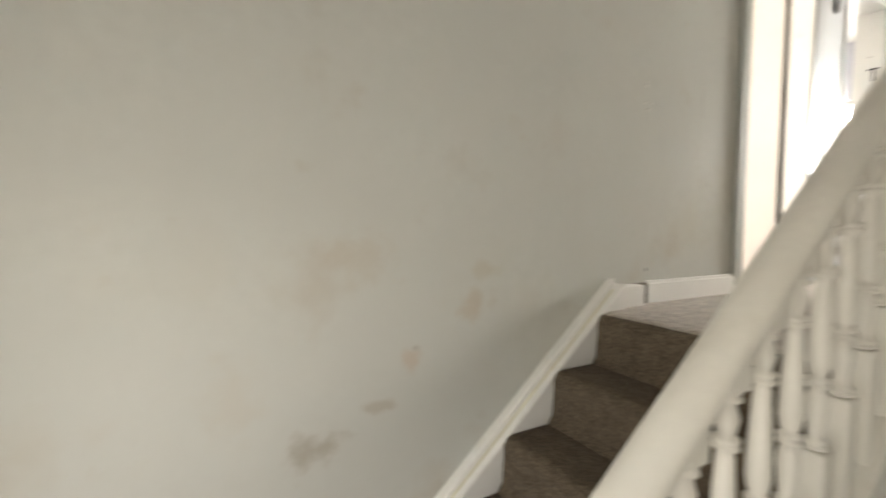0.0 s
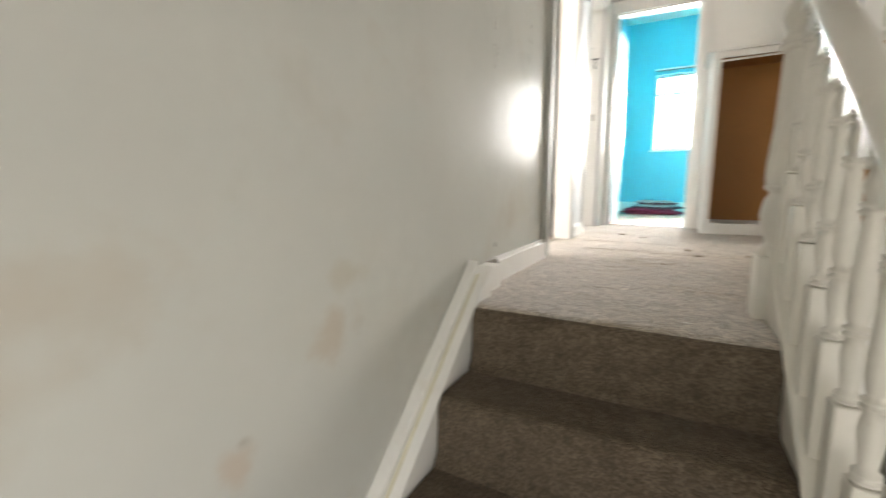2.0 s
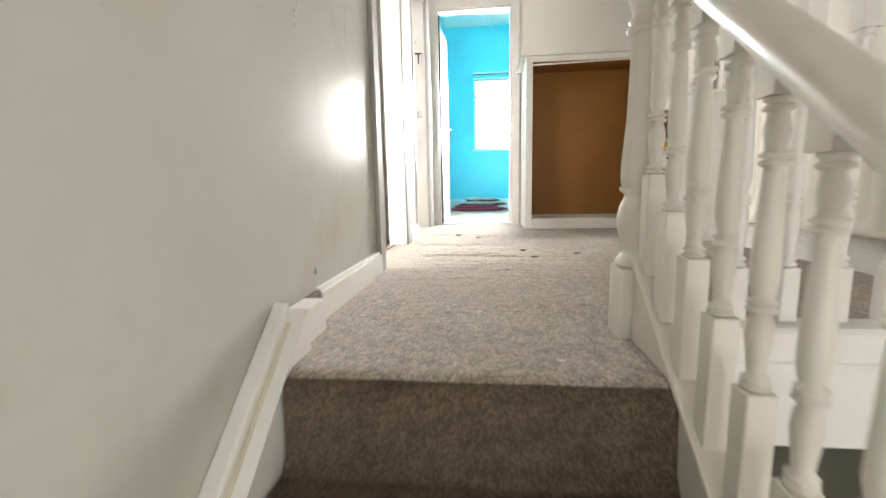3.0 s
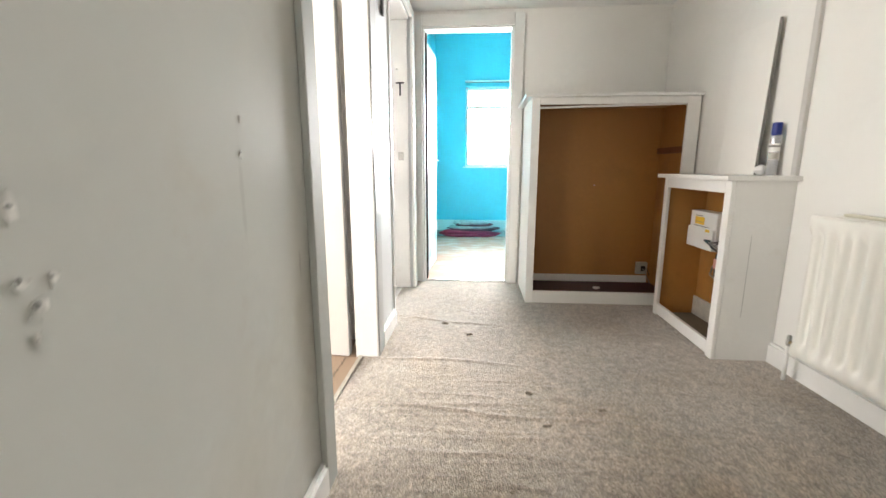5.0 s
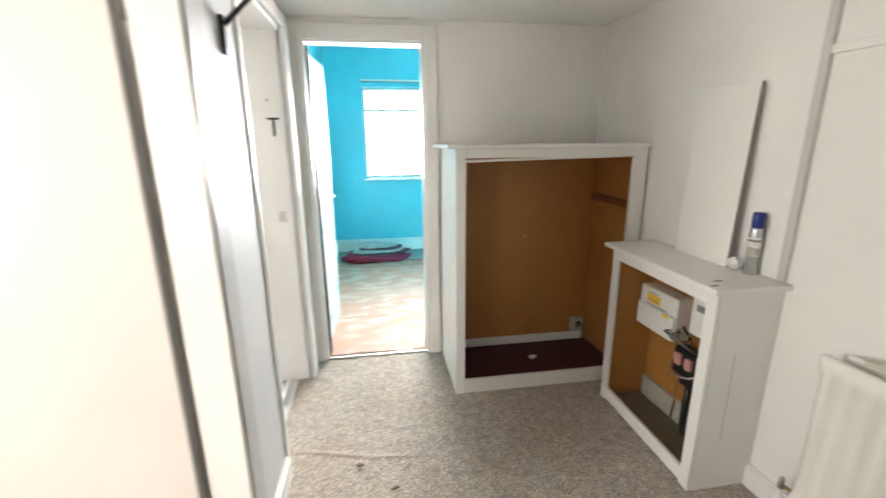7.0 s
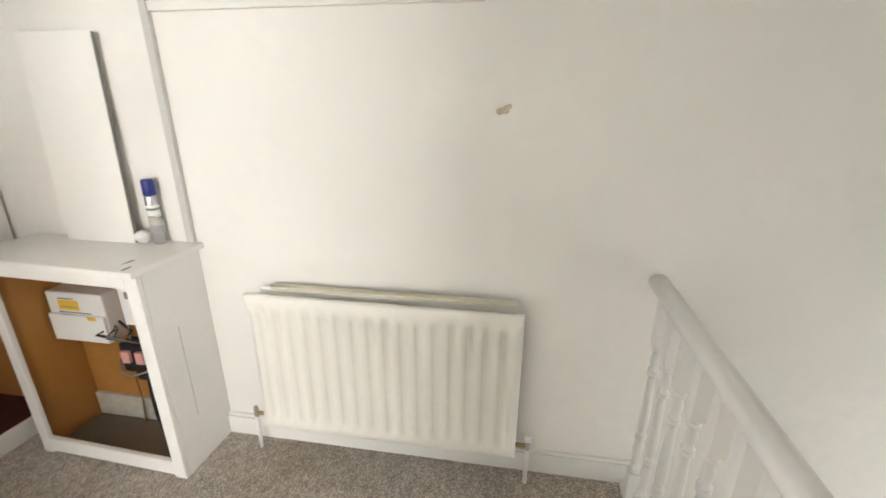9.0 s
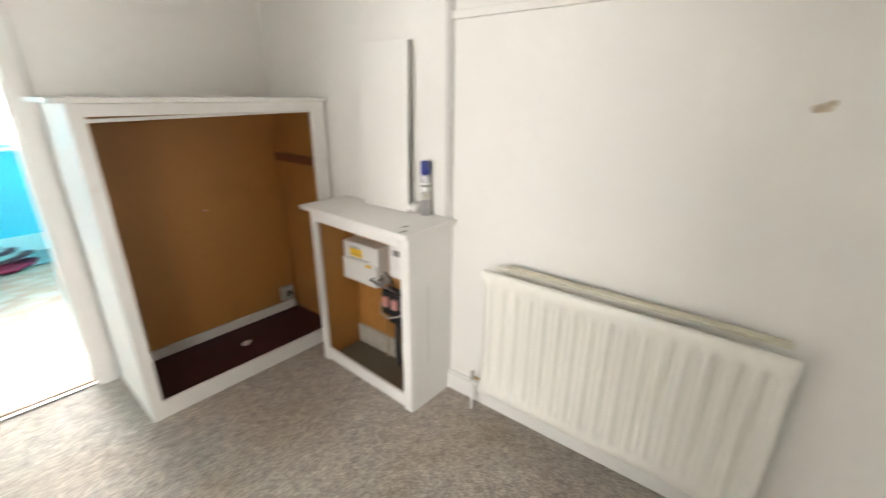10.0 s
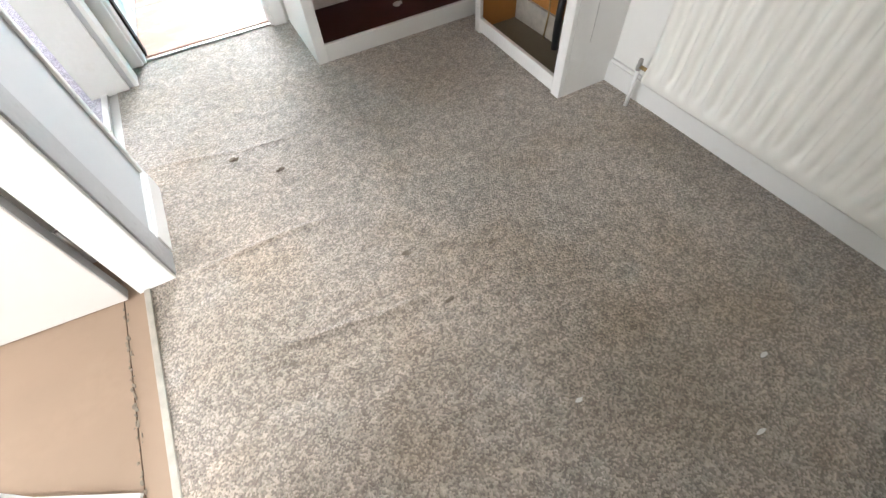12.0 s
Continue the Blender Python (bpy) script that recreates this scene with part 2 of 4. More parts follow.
M_BLACK = material("black_metal", (0.02, 0.02, 0.022), 0.4, metal=0.3, vary=0.1)
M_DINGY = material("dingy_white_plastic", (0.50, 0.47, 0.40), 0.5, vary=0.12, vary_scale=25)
M_STEEL = material("dull_steel", (0.48, 0.46, 0.43), 0.35, metal=0.9, vary=0.1, vary_scale=20)
M_BRASS = material("aged_brass", (0.42, 0.30, 0.14), 0.4, metal=0.85, vary=0.15, vary_scale=30)
M_RADIATOR = material("radiator_enamel", (0.81, 0.785, 0.72), 0.33, vary=0.02, vary_scale=3.0)
M_PLASTIC = material("white_plastic", (0.78, 0.77, 0.74), 0.4, vary=0.02)
M_YELLOW = material("yellow_label", (0.80, 0.50, 0.03), 0.5, vary=0.04)
M_PRINT = material("grey_print", (0.25, 0.24, 0.22), 0.6, vary=0.1)
M_PINK = material("pink_connector", (0.65, 0.33, 0.30), 0.5, vary=0.08, vary_scale=30)
M_DARK_BROWN = material("dark_brown_board", (0.16, 0.135, 0.095), 0.6, vary=0.08, vary_scale=3.0)
M_PLASTER = material("bare_plaster_chips", (0.60, 0.50, 0.38), 0.9, vary=0.15, vary_scale=40, bump=0.4, bump_scale=120)
M_GREYCHIP = material("grey_filler_chips", (0.36, 0.35, 0.33), 0.9, vary=0.15, vary_scale=40, bump=0.4, bump_scale=120)
M_BLUECAP = material("dark_blue_plastic", (0.010, 0.025, 0.20), 0.35, vary=0.05)
M_CANBODY = material("printed_tin", (0.60, 0.60, 0.62), 0.25, metal=0.75, vary=0.05, vary_scale=20)
M_CRIMSON = material("crimson_fabric", (0.42, 0.03, 0.07), 0.85, vary=0.15, vary_scale=12, bump=0.4, bump_scale=150)
M_DARKCLOTH = material("dark_plum_fabric", (0.15, 0.05, 0.06), 0.8, vary=0.2, vary_scale=12, bump=0.4, bump_scale=150)
M_SILVERCLOTH = material("silver_satin_fabric", (0.55, 0.52, 0.48), 0.4, vary=0.15, vary_scale=12, bump=0.2, bump_scale=80)
M_FLUFF = material("tissue_paper", (0.82, 0.80, 0.77), 0.9, vary=0.05, vary_scale=30)
M_LINT = material("brown_lint", (0.30, 0.25, 0.19), 0.95, vary=0.2, vary_scale=60)
M_DOORPATCH = material("scuffed_white_door", (0.76, 0.78, 0.78), 0.4, vary=0.03, vary_scale=3.0,
                       spots=[(5.5, 0.60, 0.66, (0.30, 0.50, 0.55), 0.75), (11.0, 0.64, 0.70, (0.16, 0.22, 0.25), 0.7)])
M_RAWPLASTER = material("bare_grey_plaster", (0.68, 0.66, 0.61), 0.9, vary=0.2, vary_scale=60, bump=0.5, bump_scale=150)
M_DOOR = material("cream_door_paint", (0.66, 0.615, 0.57), 0.45, vary=0.03, vary_scale=2.0, bump=0.06, bump_scale=18.0, spots=[(6.0, 0.62, 0.8, (0.54, 0.49, 0.44), 0.4)])
M_GLASS = glass_material()
M_DAY = glow_material("hazy_daylight", (1.0, 1.0, 1.0), 9.0)
M_GROUND = material("garden_ground", (0.10, 0.12, 0.06), 0.95, vary=0.2, vary_scale=0.4)

# ---------------------------------------------------------------- builders


def link_mesh(name, bm, mat, parent=None, label=""):
    me = bpy.data.meshes.new(name)
    bm.normal_update()
    bm.to_mesh(me)
    bm.free()
    me.materials.append(mat)
    ob = new(name, me)
    if parent is not None:
        ob.parent = parent
    if label:
        ob["label"] = label
    return ob


def part(name, bm, mat, parent, label=""):
    return link_mesh(name, bm, mat, parent, label)


def thing(name, at, label, category, group="", kind="", rz=0.0):
    ob = new(name)
    ob.matrix_basis = pose(*at, 0, 0, rz)
    ob.empty_display_size = 0.1
    return tagged(ob, label, category, group, kind)


def add_box(bm, x0, x1, y0, y1, z0, z1):
    v = [bm.verts.new(p) for p in ((x0, y0, z0), (x1, y0, z0), (x1, y1, z0), (x0, y1, z0), (x0, y0, z1), (x1, y0, z1), (x1, y1, z1), (x0, y1, z1))]
    for f in ((3, 2, 1, 0), (4, 5, 6, 7), (0, 1, 5, 4), (1, 2, 6, 5), (2, 3, 7, 6), (3, 0, 4, 7)):
        bm.faces.new([v[i] for i in f])
    return bm


def bevelled(bm, width=0.003, segments=2):
    if width:
        bmesh.ops.bevel(bm, geom=bm.edges[:], offset=width, segments=segments, affect="EDGES", profile=0.6)
    return bm


def block(x0, x1, y0, y1, z0, z1, bevel=0.003, segments=2):
    return bevelled(add_box(bmesh.new(), x0, x1, y0, y1, z0, z1), bevel, segments)


def boxes(rows, bevel=0.0):
    bm = bmesh.new()
    for r in rows:
        add_box(bm, *r)
    return bevelled(bm, bevel)


def prism(outline, lo, hi, axis="x", bevel=0.0):
    """An outline of (a, b) pushed along an axis: x takes (y, z), y takes (x, z), z takes (x, y)."""
    bm = bmesh.new()

    def at(p, h):
        return {"x": (h, p[0], p[1]), "y": (p[0], h, p[1]), "z": (p[0], p[1], h)}[axis]
    a = [bm.verts.new(at(p, lo)) for p in outline]
    b = [bm.verts.new(at(p, hi)) for p in outline]
    n = len(outline)
    bm.faces.new(a[::-1]), bm.faces.new(b)
    for i in range(n):
        bm.faces.new((a[i], a[(i + 1) % n], b[(i + 1) % n], b[i]))
    bmesh.ops.recalc_face_normals(bm, faces=bm.faces[:])
    return bevelled(bm, bevel)


def lathe(bm, profile, sides=16, at=(0, 0, 0), smooth=True):
    """A turned shape: profile rows of (radius, height)."""
    rings = []
    for r, z in profile:
        rings.append([bm.verts.new((at[0] + r * math.cos(2 * math.pi * k / sides), at[1] + r * math.sin(2 * math.pi * k / sides), at[2] + z)) for k in range(sides)])
    for a, b in zip(rings, rings[1:]):
        for k in range(sides):
            f = bm.faces.new((a[k], a[(k + 1) % sides], b[(k + 1) % sides], b[k]))
            f.smooth = smooth
    bm.faces.new(rings[0][::-1]), bm.faces.new(rings[-1])
    return bm


def tube(points, radius, sides=8):
    """A round bar along a line of points."""
    bm = bmesh.new()
    pts = [Vector(p) for p in points]
    rings = []
    for i, p in enumerate(pts):
        d = (pts[min(i + 1, len(pts) - 1)] - pts[max(i - 1, 0)]).normalized()
        u = d.cross(Vector((0.3, 0.2, 0.93)) if abs(d.z) < 0.9 else Vector((1, 0, 0))).normalized()
        w = d.cross(u)
        rings.append([bm.verts.new(p + radius * (math.cos(2 * math.pi * k / sides) * u + math.sin(2 * math.pi * k / sides) * w)) for k in range(sides)])
    for a, b in zip(rings, rings[1:]):
        for k in range(sides):
            bm.faces.new((a[k], a[(k + 1) % sides], b[(k + 1) % sides], b[k])).smooth = True
    bm.faces.new(rings[0][::-1]), bm.faces.new(rings[-1])
    bmesh.ops.recalc_face_normals(bm, faces=bm.faces[:])
    return bm


def grid_sheet(x0, x1, y0, y1, step, height):
    """A flat sheet whose height follows a function of place."""
    bm = bmesh.new()
    nx, ny = max(1, round((x1 - x0) / step)), max(1, round((y1 - y0) / step))
    rows = [[bm.verts.new((x0 + (x1 - x0) * i / nx, y0 + (y1 - y0) * j / ny, 0)) for i in range(nx + 1)] for j in range(ny + 1)]
    for row in rows:
        for v in row:
            v.co.z = height(v.co.x, v.co.y)
    for a, b in zip(rows, rows[1:]):
        for i in range(nx):
            bm.faces.new((a[i], a[i + 1], b[i + 1], b[i])).smooth = True
    return bm


def lump(bm, at, size, seed, sub=2, rough=0.35):
    """A small uneven clump."""
    made = bmesh.ops.create_icosphere(bm, subdivisions=sub, radius=1.0)["verts"]
    for v in made:
        k = 1 + rough * noise.noise(v.co * 1.7 + Vector((seed * 3.1, seed * 1.7, 0)))
        v.co = Vector((v.co.x * size[0] * k + at[0], v.co.y * size[1] * k + at[1], v.co.z * size[2] * k + at[2]))
    return bm


def setting(name, bm, mat, label, category):
    return tagged(link_mesh(name, bm, mat), label, category, kind="structure")


# the long wall beside the radiator stands a little askew
LEAN = 0.043


def right_wall_x(y):
    return 1.938 - LEAN * (y - 0.812)


RIGHT_TURN = math.degrees(math.atan(LEAN))
CEIL, ROOM_CEIL, LOW = 2.09, 2.83, -2.64
RISE, GOING = 0.176, 0.207
STEPS = 6
SLOPE = RISE / GOING

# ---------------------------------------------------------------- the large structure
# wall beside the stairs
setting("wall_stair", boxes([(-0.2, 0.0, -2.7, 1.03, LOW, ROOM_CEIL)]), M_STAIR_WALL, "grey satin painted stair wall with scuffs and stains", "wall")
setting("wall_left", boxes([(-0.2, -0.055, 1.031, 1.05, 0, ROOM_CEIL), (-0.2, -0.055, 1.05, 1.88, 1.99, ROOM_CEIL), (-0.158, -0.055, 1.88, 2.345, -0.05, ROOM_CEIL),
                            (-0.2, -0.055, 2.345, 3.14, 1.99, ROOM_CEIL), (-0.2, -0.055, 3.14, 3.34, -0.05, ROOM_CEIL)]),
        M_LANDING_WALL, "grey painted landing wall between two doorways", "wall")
setting("wall_back", boxes([(-0.3, 0.0, 3.34, 3.45, -0.05, ROOM_CEIL), (0.0, 0.71, 3.34, 3.45, 1.99, ROOM_CEIL), (0.71, 2.4, 3.34, 3.45, -0.05, ROOM_CEIL)]),
        M_WALL, "warm white painted end wall of the landing", "wall")
setting("wall_right", prism([(right_wall_x(-1.95), -1.95), (right_wall_x(3.34), 3.34), (right_wall_x(3.34) + 0.2, 3.34), (right_wall_x(-1.95) + 0.15, -1.95)], LOW, CEIL, "z"),
        M_WALL, "warm white painted long wall above the radiator", "wall")
# half-landing end wall, with an unseen opening added for the stair fill lamp
setting("wall_half_landing", boxes([(0.001, 0.35, -2.05, -1.858, LOW, CEIL), (1.85, 2.2, -2.05, -1.858, LOW, CEIL), (0.35, 1.85, -2.05, -1.858, LOW, -0.76), (0.35, 1.85, -2.05, -1.858, 0.36, CEIL)]),
        M_WALL, "white painted wall behind the half landing", "wall")
# thin dark brown sheet added over the hall wall below the landing
setting("hall_wall_sheet", prism([(right_wall_x(0.27) - 0.006, 0.27), (right_wall_x(3.3) - 0.006, 3.3), (right_wall_x(3.3) - 0.001, 3.3), (right_wall_x(0.27) - 0.001, 0.27)], LOW, -0.285, "z"), M_DARK_BROWN, "dark brown sheet on the hall wall below the landing", "panelling")
setting("ceiling", boxes([(-0.06, 2.2, -2.0, 3.34, CEIL, CEIL + 0.12)]), M_CEIL, "low white painted landing ceiling", "ceiling")

# rooms beyond the doorways
setting("wall_facade", boxes([(-3.1, -2.2, 6.2, 6.38, -0.1, ROOM_CEIL), (-2.2, -1.1, 6.2, 6.38, -0.1, 0.945), (-2.2, -1.1, 6.2, 6.38, 2.07, ROOM_CEIL),
                              (-1.1, -0.25, 6.2, 6.38, -0.1, ROOM_CEIL)]), M_LILAC_WALL, "lilac grey painted outer wall of the side bedroom", "wall")
setting("wall_cyan_window", boxes([(-0.25, 0.27, 6.2, 6.38, -0.1, ROOM_CEIL), (0.27, 1.60, 6.2, 6.38, -0.1, 0.955), (0.27, 1.60, 6.2, 6.38, 2.06, ROOM_CEIL),
                                   (1.60, 2.4, 6.2, 6.38, -0.1, ROOM_CEIL)]), M_CYAN, "bright cyan painted bedroom wall with a window", "wall")
setting("wall_cyan_left", boxes([(-0.25, -0.163, 3.457, 6.2, -0.05, ROOM_CEIL)]), M_CYAN, "bright cyan painted bedroom side wall", "wall")
setting("wall_cyan_right", boxes([(2.3, 2.4, 3.45, 6.2, -0.05, ROOM_CEIL)]), M_CYAN, "bright cyan painted far bedroom wall", "wall")
setting("wall_cyan_door", boxes([(-0.2, -0.09, 3.45, 3.456, 0, ROOM_CEIL), (0.80, 2.3, 3.45, 3.456, 0, ROOM_CEIL), (-0.09, 0.80, 3.45, 3.456, 2.06, ROOM_CEIL)]),
        M_CYAN, "cyan painted bedroom side of the door wall", "wall")
setting("wall_partition", boxes([(-0.30, -0.25, 3.45, 6.2, -0.05, ROOM_CEIL)]), M_WALL, "white painted partition of the side bedroom", "wall")
setting("wall_between_rooms", boxes([(-3.0, -0.158, 2.08, 2.16, -0.05, ROOM_CEIL)]), M_WALL, "white painted wall between the two side bedrooms", "wall")
setting("wall_west", boxes([(-3.1, -3.0, -2.7, 0.1, -0.05, ROOM_CEIL), (-3.1, -3.0, 0.1, 2.0, -0.05, 0.85), (-3.1, -3.0, 0.1, 2.0, 2.05, ROOM_CEIL), (-3.1, -3.0, 2.0, 6.2, -0.05, ROOM_CEIL)]),
        M_WALL, "white painted outer bedroom wall", "wall")
setting("wall_south", boxes([(-3.0, -2.75, -2.7, -2.6, -0.05, ROOM_CEIL), (-1.05, -0.2, -2.7, -2.6, -0.05, ROOM_CEIL), (-2.75, -1.05, -2.7, -2.6, -0.05, 0.8), (-2.75, -1.05, -2.7, -2.6, 2.0, ROOM_CEIL)]), M_WALL, "white painted end wall of the front bedroom", "wall")
setting("ceiling_rooms", boxes([(-3.1, -0.2, -2.7, 6.38, ROOM_CEIL, ROOM_CEIL + 0.1), (-0.2, 2.4, 3.34, 6.38, ROOM_CEIL, ROOM_CEIL + 0.1)]), M_CEIL, "white bedroom ceilings", "ceiling")

# floors
RIDGES = [(random.uniform(0.06, 1.75), random.uniform(0.2, 0.95), random.uniform(0.12, 0.45), random.uniform(0.001, 0.0035), random.uniform(-0.10, 0.10), random.uniform(0.006, 0.009)) for _ in range(34)]
RIDGES += [(1.85, 0.30, 0.38, 0.006, -0.05, 0.009), (1.40, 0.58, 0.50, 0.005, -0.08, 0.009), (1.47, 0.45, 0.35, 0.004, -0.03, 0.009), (2.40, 0.28, 0.36, 0.005, -0.19, 0.010), (1.28, 0.70, 0.40, 0.004, -0.07, 0.009), (1.16, 0.55, 0.35, 0.004, -0.05, 0.009)]


def carpet_height(x, y):
    z = 0.0016 * noise.noise(Vector((x * 5, y * 5, 0.3))) + 0.0008 * noise.noise(Vector((x * 19, y * 19, 1.3)))
    for ry, rx, length, high, slant, width in RIDGES:
        d = (y - ry - slant * (x - rx) - 0.012 * math.sin(9 * x + 40 * ry)) / width
        e = (x - rx) / length
        if abs(d) < 3.5 and abs(e) < 1.6:
            z += high * math.exp(-d * d) * math.exp(-e * e * e * e)
    return z


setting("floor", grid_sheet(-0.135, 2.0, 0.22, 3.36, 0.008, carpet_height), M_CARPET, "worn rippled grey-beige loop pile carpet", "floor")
setting("landing_deck", boxes([(-0.2, 0.03, 0.0, 3.34, -0.28, -0.012), (0.03, 2.05, 0.262, 3.34, -0.28, -0.012)]), M_CEIL, "boarded landing deck under the carpet", "floor")
setting("landing_fascia", block(0.85, 1.99, 0.235, 0.262, -0.28, -0.008, 0.004), M_TRIM, "white painted fascia board at the stairwell edge", "trim")
setting("fascia_moulding", prism([(0.205, -0.01), (0.205, 0.012), (0.215, 0.024), (0.295, 0.024), (0.295, -0.005), (0.23, -0.018), (0.226, -0.062), (0.234, -0.07), (0.234, -0.01)], 0.868, 1.965, "x", 0.0015),
        M_TRIM, "white painted nosing moulding along the stairwell edge", "trim")
setting("floor_cyan_room", boxes([(-0.2, 2.3, 3.40, 4.02, -0.1, 0.0), (-0.2, 2.3, 4.024, 5.75, -0.1, 0.0)]), M_BOARD_FLOOR, "pale pink and orange bare floor with a seam", "floor")
setting("floor_teal_strip", boxes([(-0.2, 2.3, 5.72, 6.2, -0.05, 0.008)]), M_TEAL_CARPET, "grey teal carpet strip under the window", "floor")
setting("floor_side_bedroom", boxes([(-3.0, -0.185, 2.16, 6.2, -0.1, 0.002)]), M_LILAC_CARPET, "lilac grey bedroom carpet", "floor")
setting("floor_front_bedroom", boxes([(-3.0, -0.206, -2.6, 2.08, -0.1, -0.002), (-0.203, -0.13, 1.06, 2.08, -0.1, -0.003)]), M_HARDBOARD, "tan hardboard floor with a dusty joint", "floor")
setting("floor_hall_below", boxes([(-0.2, 2.2, -2.0, 4.5, LOW - 0.1, LOW)]), M_SHADED_STAIR_CARPET, "brown carpet of the hall below", "floor")
setting("wall_hall_end", boxes([(-0.2, 2.2, 4.5, 4.6, LOW - 0.1, -0.25)]), M_WALL, "white hall wall below the landing", "wall")
setting("ground", boxes([(-60, 60, 6.6, 200, -3.4, -3.3), (-60, 60, -200, 6.6, -3.42, -3.32)]), M_GROUND, "ground outside the house", "ground")
setting("backdrop_garden", boxes([(-5, 5, 9.0, 9.05, -1.5, 6.5)]), M_DAY, "bright white hazy daylight outside the windows", "backdrop")


def stair_flight(name, x0, x1, label):
    """The carpeted upper flight: one outline of treads with rounded nosings."""
    outline = []
    for i in range(STEPS):
        y, z = -GOING * i - 0.045, -RISE * i - 0.004
        for a in range(6):
            t = a / 5 * math.pi / 2
            outline.append((y + 0.010 - 0.032 * math.sin(t), z - 0.036 + 0.036 * math.cos(t)))
        outline.append((y - 0.021, z - 0.06))
        outline.append((y - 0.026, z - RISE + 0.030))
        outline.append((y - 0.046, z - RISE))
    outline.append((-GOING * (STEPS - 1) - 0.02, -RISE * STEPS - 0.15))
    outline.append((0.205, -RISE * STEPS - 0.15))
    outline.append((0.205, 0.0))
    return setting(name, prism(outline, x0, x1, "x"), M_SHADED_STAIR_CARPET, label, "stairs")


def top_step_height(x, y):
    """The carpet rolls over the nosing, and its edge is tucked under the wall string."""
    z = 0.0025 + 0.5 * carpet_height(x, y) - 9.0 * max(0.0, -0.012 - y) ** 2
    return z if x > 0.078 or y > 0.07 else min(z, 0.012 + SLOPE * y)


stair_flight("stairs_upper", 0.081, 0.799, "worn brown carpeted stair treads and risers, darkened for shade")
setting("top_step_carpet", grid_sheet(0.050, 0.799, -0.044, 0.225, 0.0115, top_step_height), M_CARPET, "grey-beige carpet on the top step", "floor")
setting("half_landing", boxes([(0.0, 2.1, -1.85, -GOING * (STEPS - 1) - 0.02, -RISE * STEPS - 0.2, -RISE * STEPS)]), M_SHADED_STAIR_CARPET, "brown carpeted half landing", "floor")
FOOT = -GOING * (STEPS - 1) - 0.04
lower = []
for j in range(1, 9):
    lower += [(FOOT + GOING * (j - 1), -RISE * (STEPS + j)), (FOOT + GOING * j, -RISE * (STEPS + j))]
lower += [(FOOT + GOING * 8, LOW), (FOOT, LOW)]
setting("stairs_lower", prism(lower, 0.90, 1.97, "x"), M_SHADED_STAIR_CARPET, "brown carpeted lower stair flight", "stairs")


def string_outline(top, depth, y_hi, y_lo):
    return [(y_hi, top + SLOPE * y_hi), (y_lo, top + SLOPE * y_lo), (y_lo, top + SLOPE * y_lo - depth), (y_hi, top + SLOPE * y_hi - depth)]


# wall string: the board beside the treads, its yellowed cap, and the short upright piece that meets the landing
TOP = 0.026
setting("stair_string", prism(string_outline(TOP, 0.42, 0.085, -1.3), 0.0005, 0.076, "x"), M_TRIM, "white painted wall string beside the stairs", "trim")
setting("stair_string_cap", prism([(y, z + 0.026) for y, z in string_outline(TOP, 0.040, 0.075, -1.3)], 0.0005, 0.038, "x", 0.006), M_TRIM, "white rounded moulding along the stair string", "trim")
setting("stair_string_groove", prism([(y, z + 0.004) for y, z in string_outline(TOP, 0.012, 0.055, -1.3)], 0.0385, 0.048, "x", 0.002), M_YELLOWED, "dirty yellow bead under the string moulding", "trim")
setting("string_end", block(0.0005, 0.056, 0.075, 0.232, -0.06, 0.084, 0.005), M_TRIM, "white string end at the top of the stairs", "trim")
setting("skirting_end", block(0.0005, 0.016, 0.232, 0.304, -0.01, 0.085, 0.002), M_DARK_BROWN, "gap in the skirting with bare grime", "trim")


def skirting(name, rows, high=0.092):
    """Boards with a rounded top edge along walls: rows of two ends and the side that faces the room."""
    bm = bmesh.new()
    for (xa, ya), (xb, yb), (nx, ny) in rows:
        d = Vector((xb - xa, yb - ya, 0)).normalized()
        for off, z0, z1 in ((0.021, -0.01, high - 0.012), (0.012, high - 0.012, high)):
            c = [Vector((xa, ya, z0)), Vector((xb, yb, z0)), Vector((xb + nx * off, yb + ny * off, z0)), Vector((xa + nx * off, ya + ny * off, z0))]
            lo = [bm.verts.new(p) for p in c]
            hi = [bm.verts.new((p.x, p.y, z1)) for p in c]
            for i in range(4):
                bm.faces.new((lo[i], lo[(i + 1) % 4], hi[(i + 1) % 4], hi[i]))
            bm.faces.new(hi), bm.faces.new(lo[::-1])
    bmesh.ops.recalc_face_normals(bm, faces=bm.faces[:])
    return setting(name, bm, M_TRIM, "white gloss painted skirting board", "skirting")


skirting("baseboard_stair_wall", [((0.0005, 0.305), (0.0005, 0.967), (1, 0))])
skirting("baseboard_left", [((-0.0545, 1.99), (-0.0545, 2.335), (1, 0))])
skirting("baseboard_right", [((right_wall_x(0.24) - 0.0005, 0.24), (right_wall_x(1.965) - 0.0005, 1.965), (-1, 0))], 0.10)
skirting("baseboard_cyan", [((-0.2, 6.1995), (2.3, 6.1995), (0, -1)), ((-0.1625, 3.5), (-0.1625, 6.18), (1, 0))], 0.17)
skirting("baseboard_side_room", [((-3.0, 6.1995), (-0.3, 6.1995), (0, -1))], 0.14)


def architrave(name, rows, label="white gloss painted door architrave"):
    bm = bmesh.new()
    for r in rows:
        add_box(bm, *r)
    return setting(name, bevelled(bm, 0.005, 2), M_TRIM, label, "door frame")


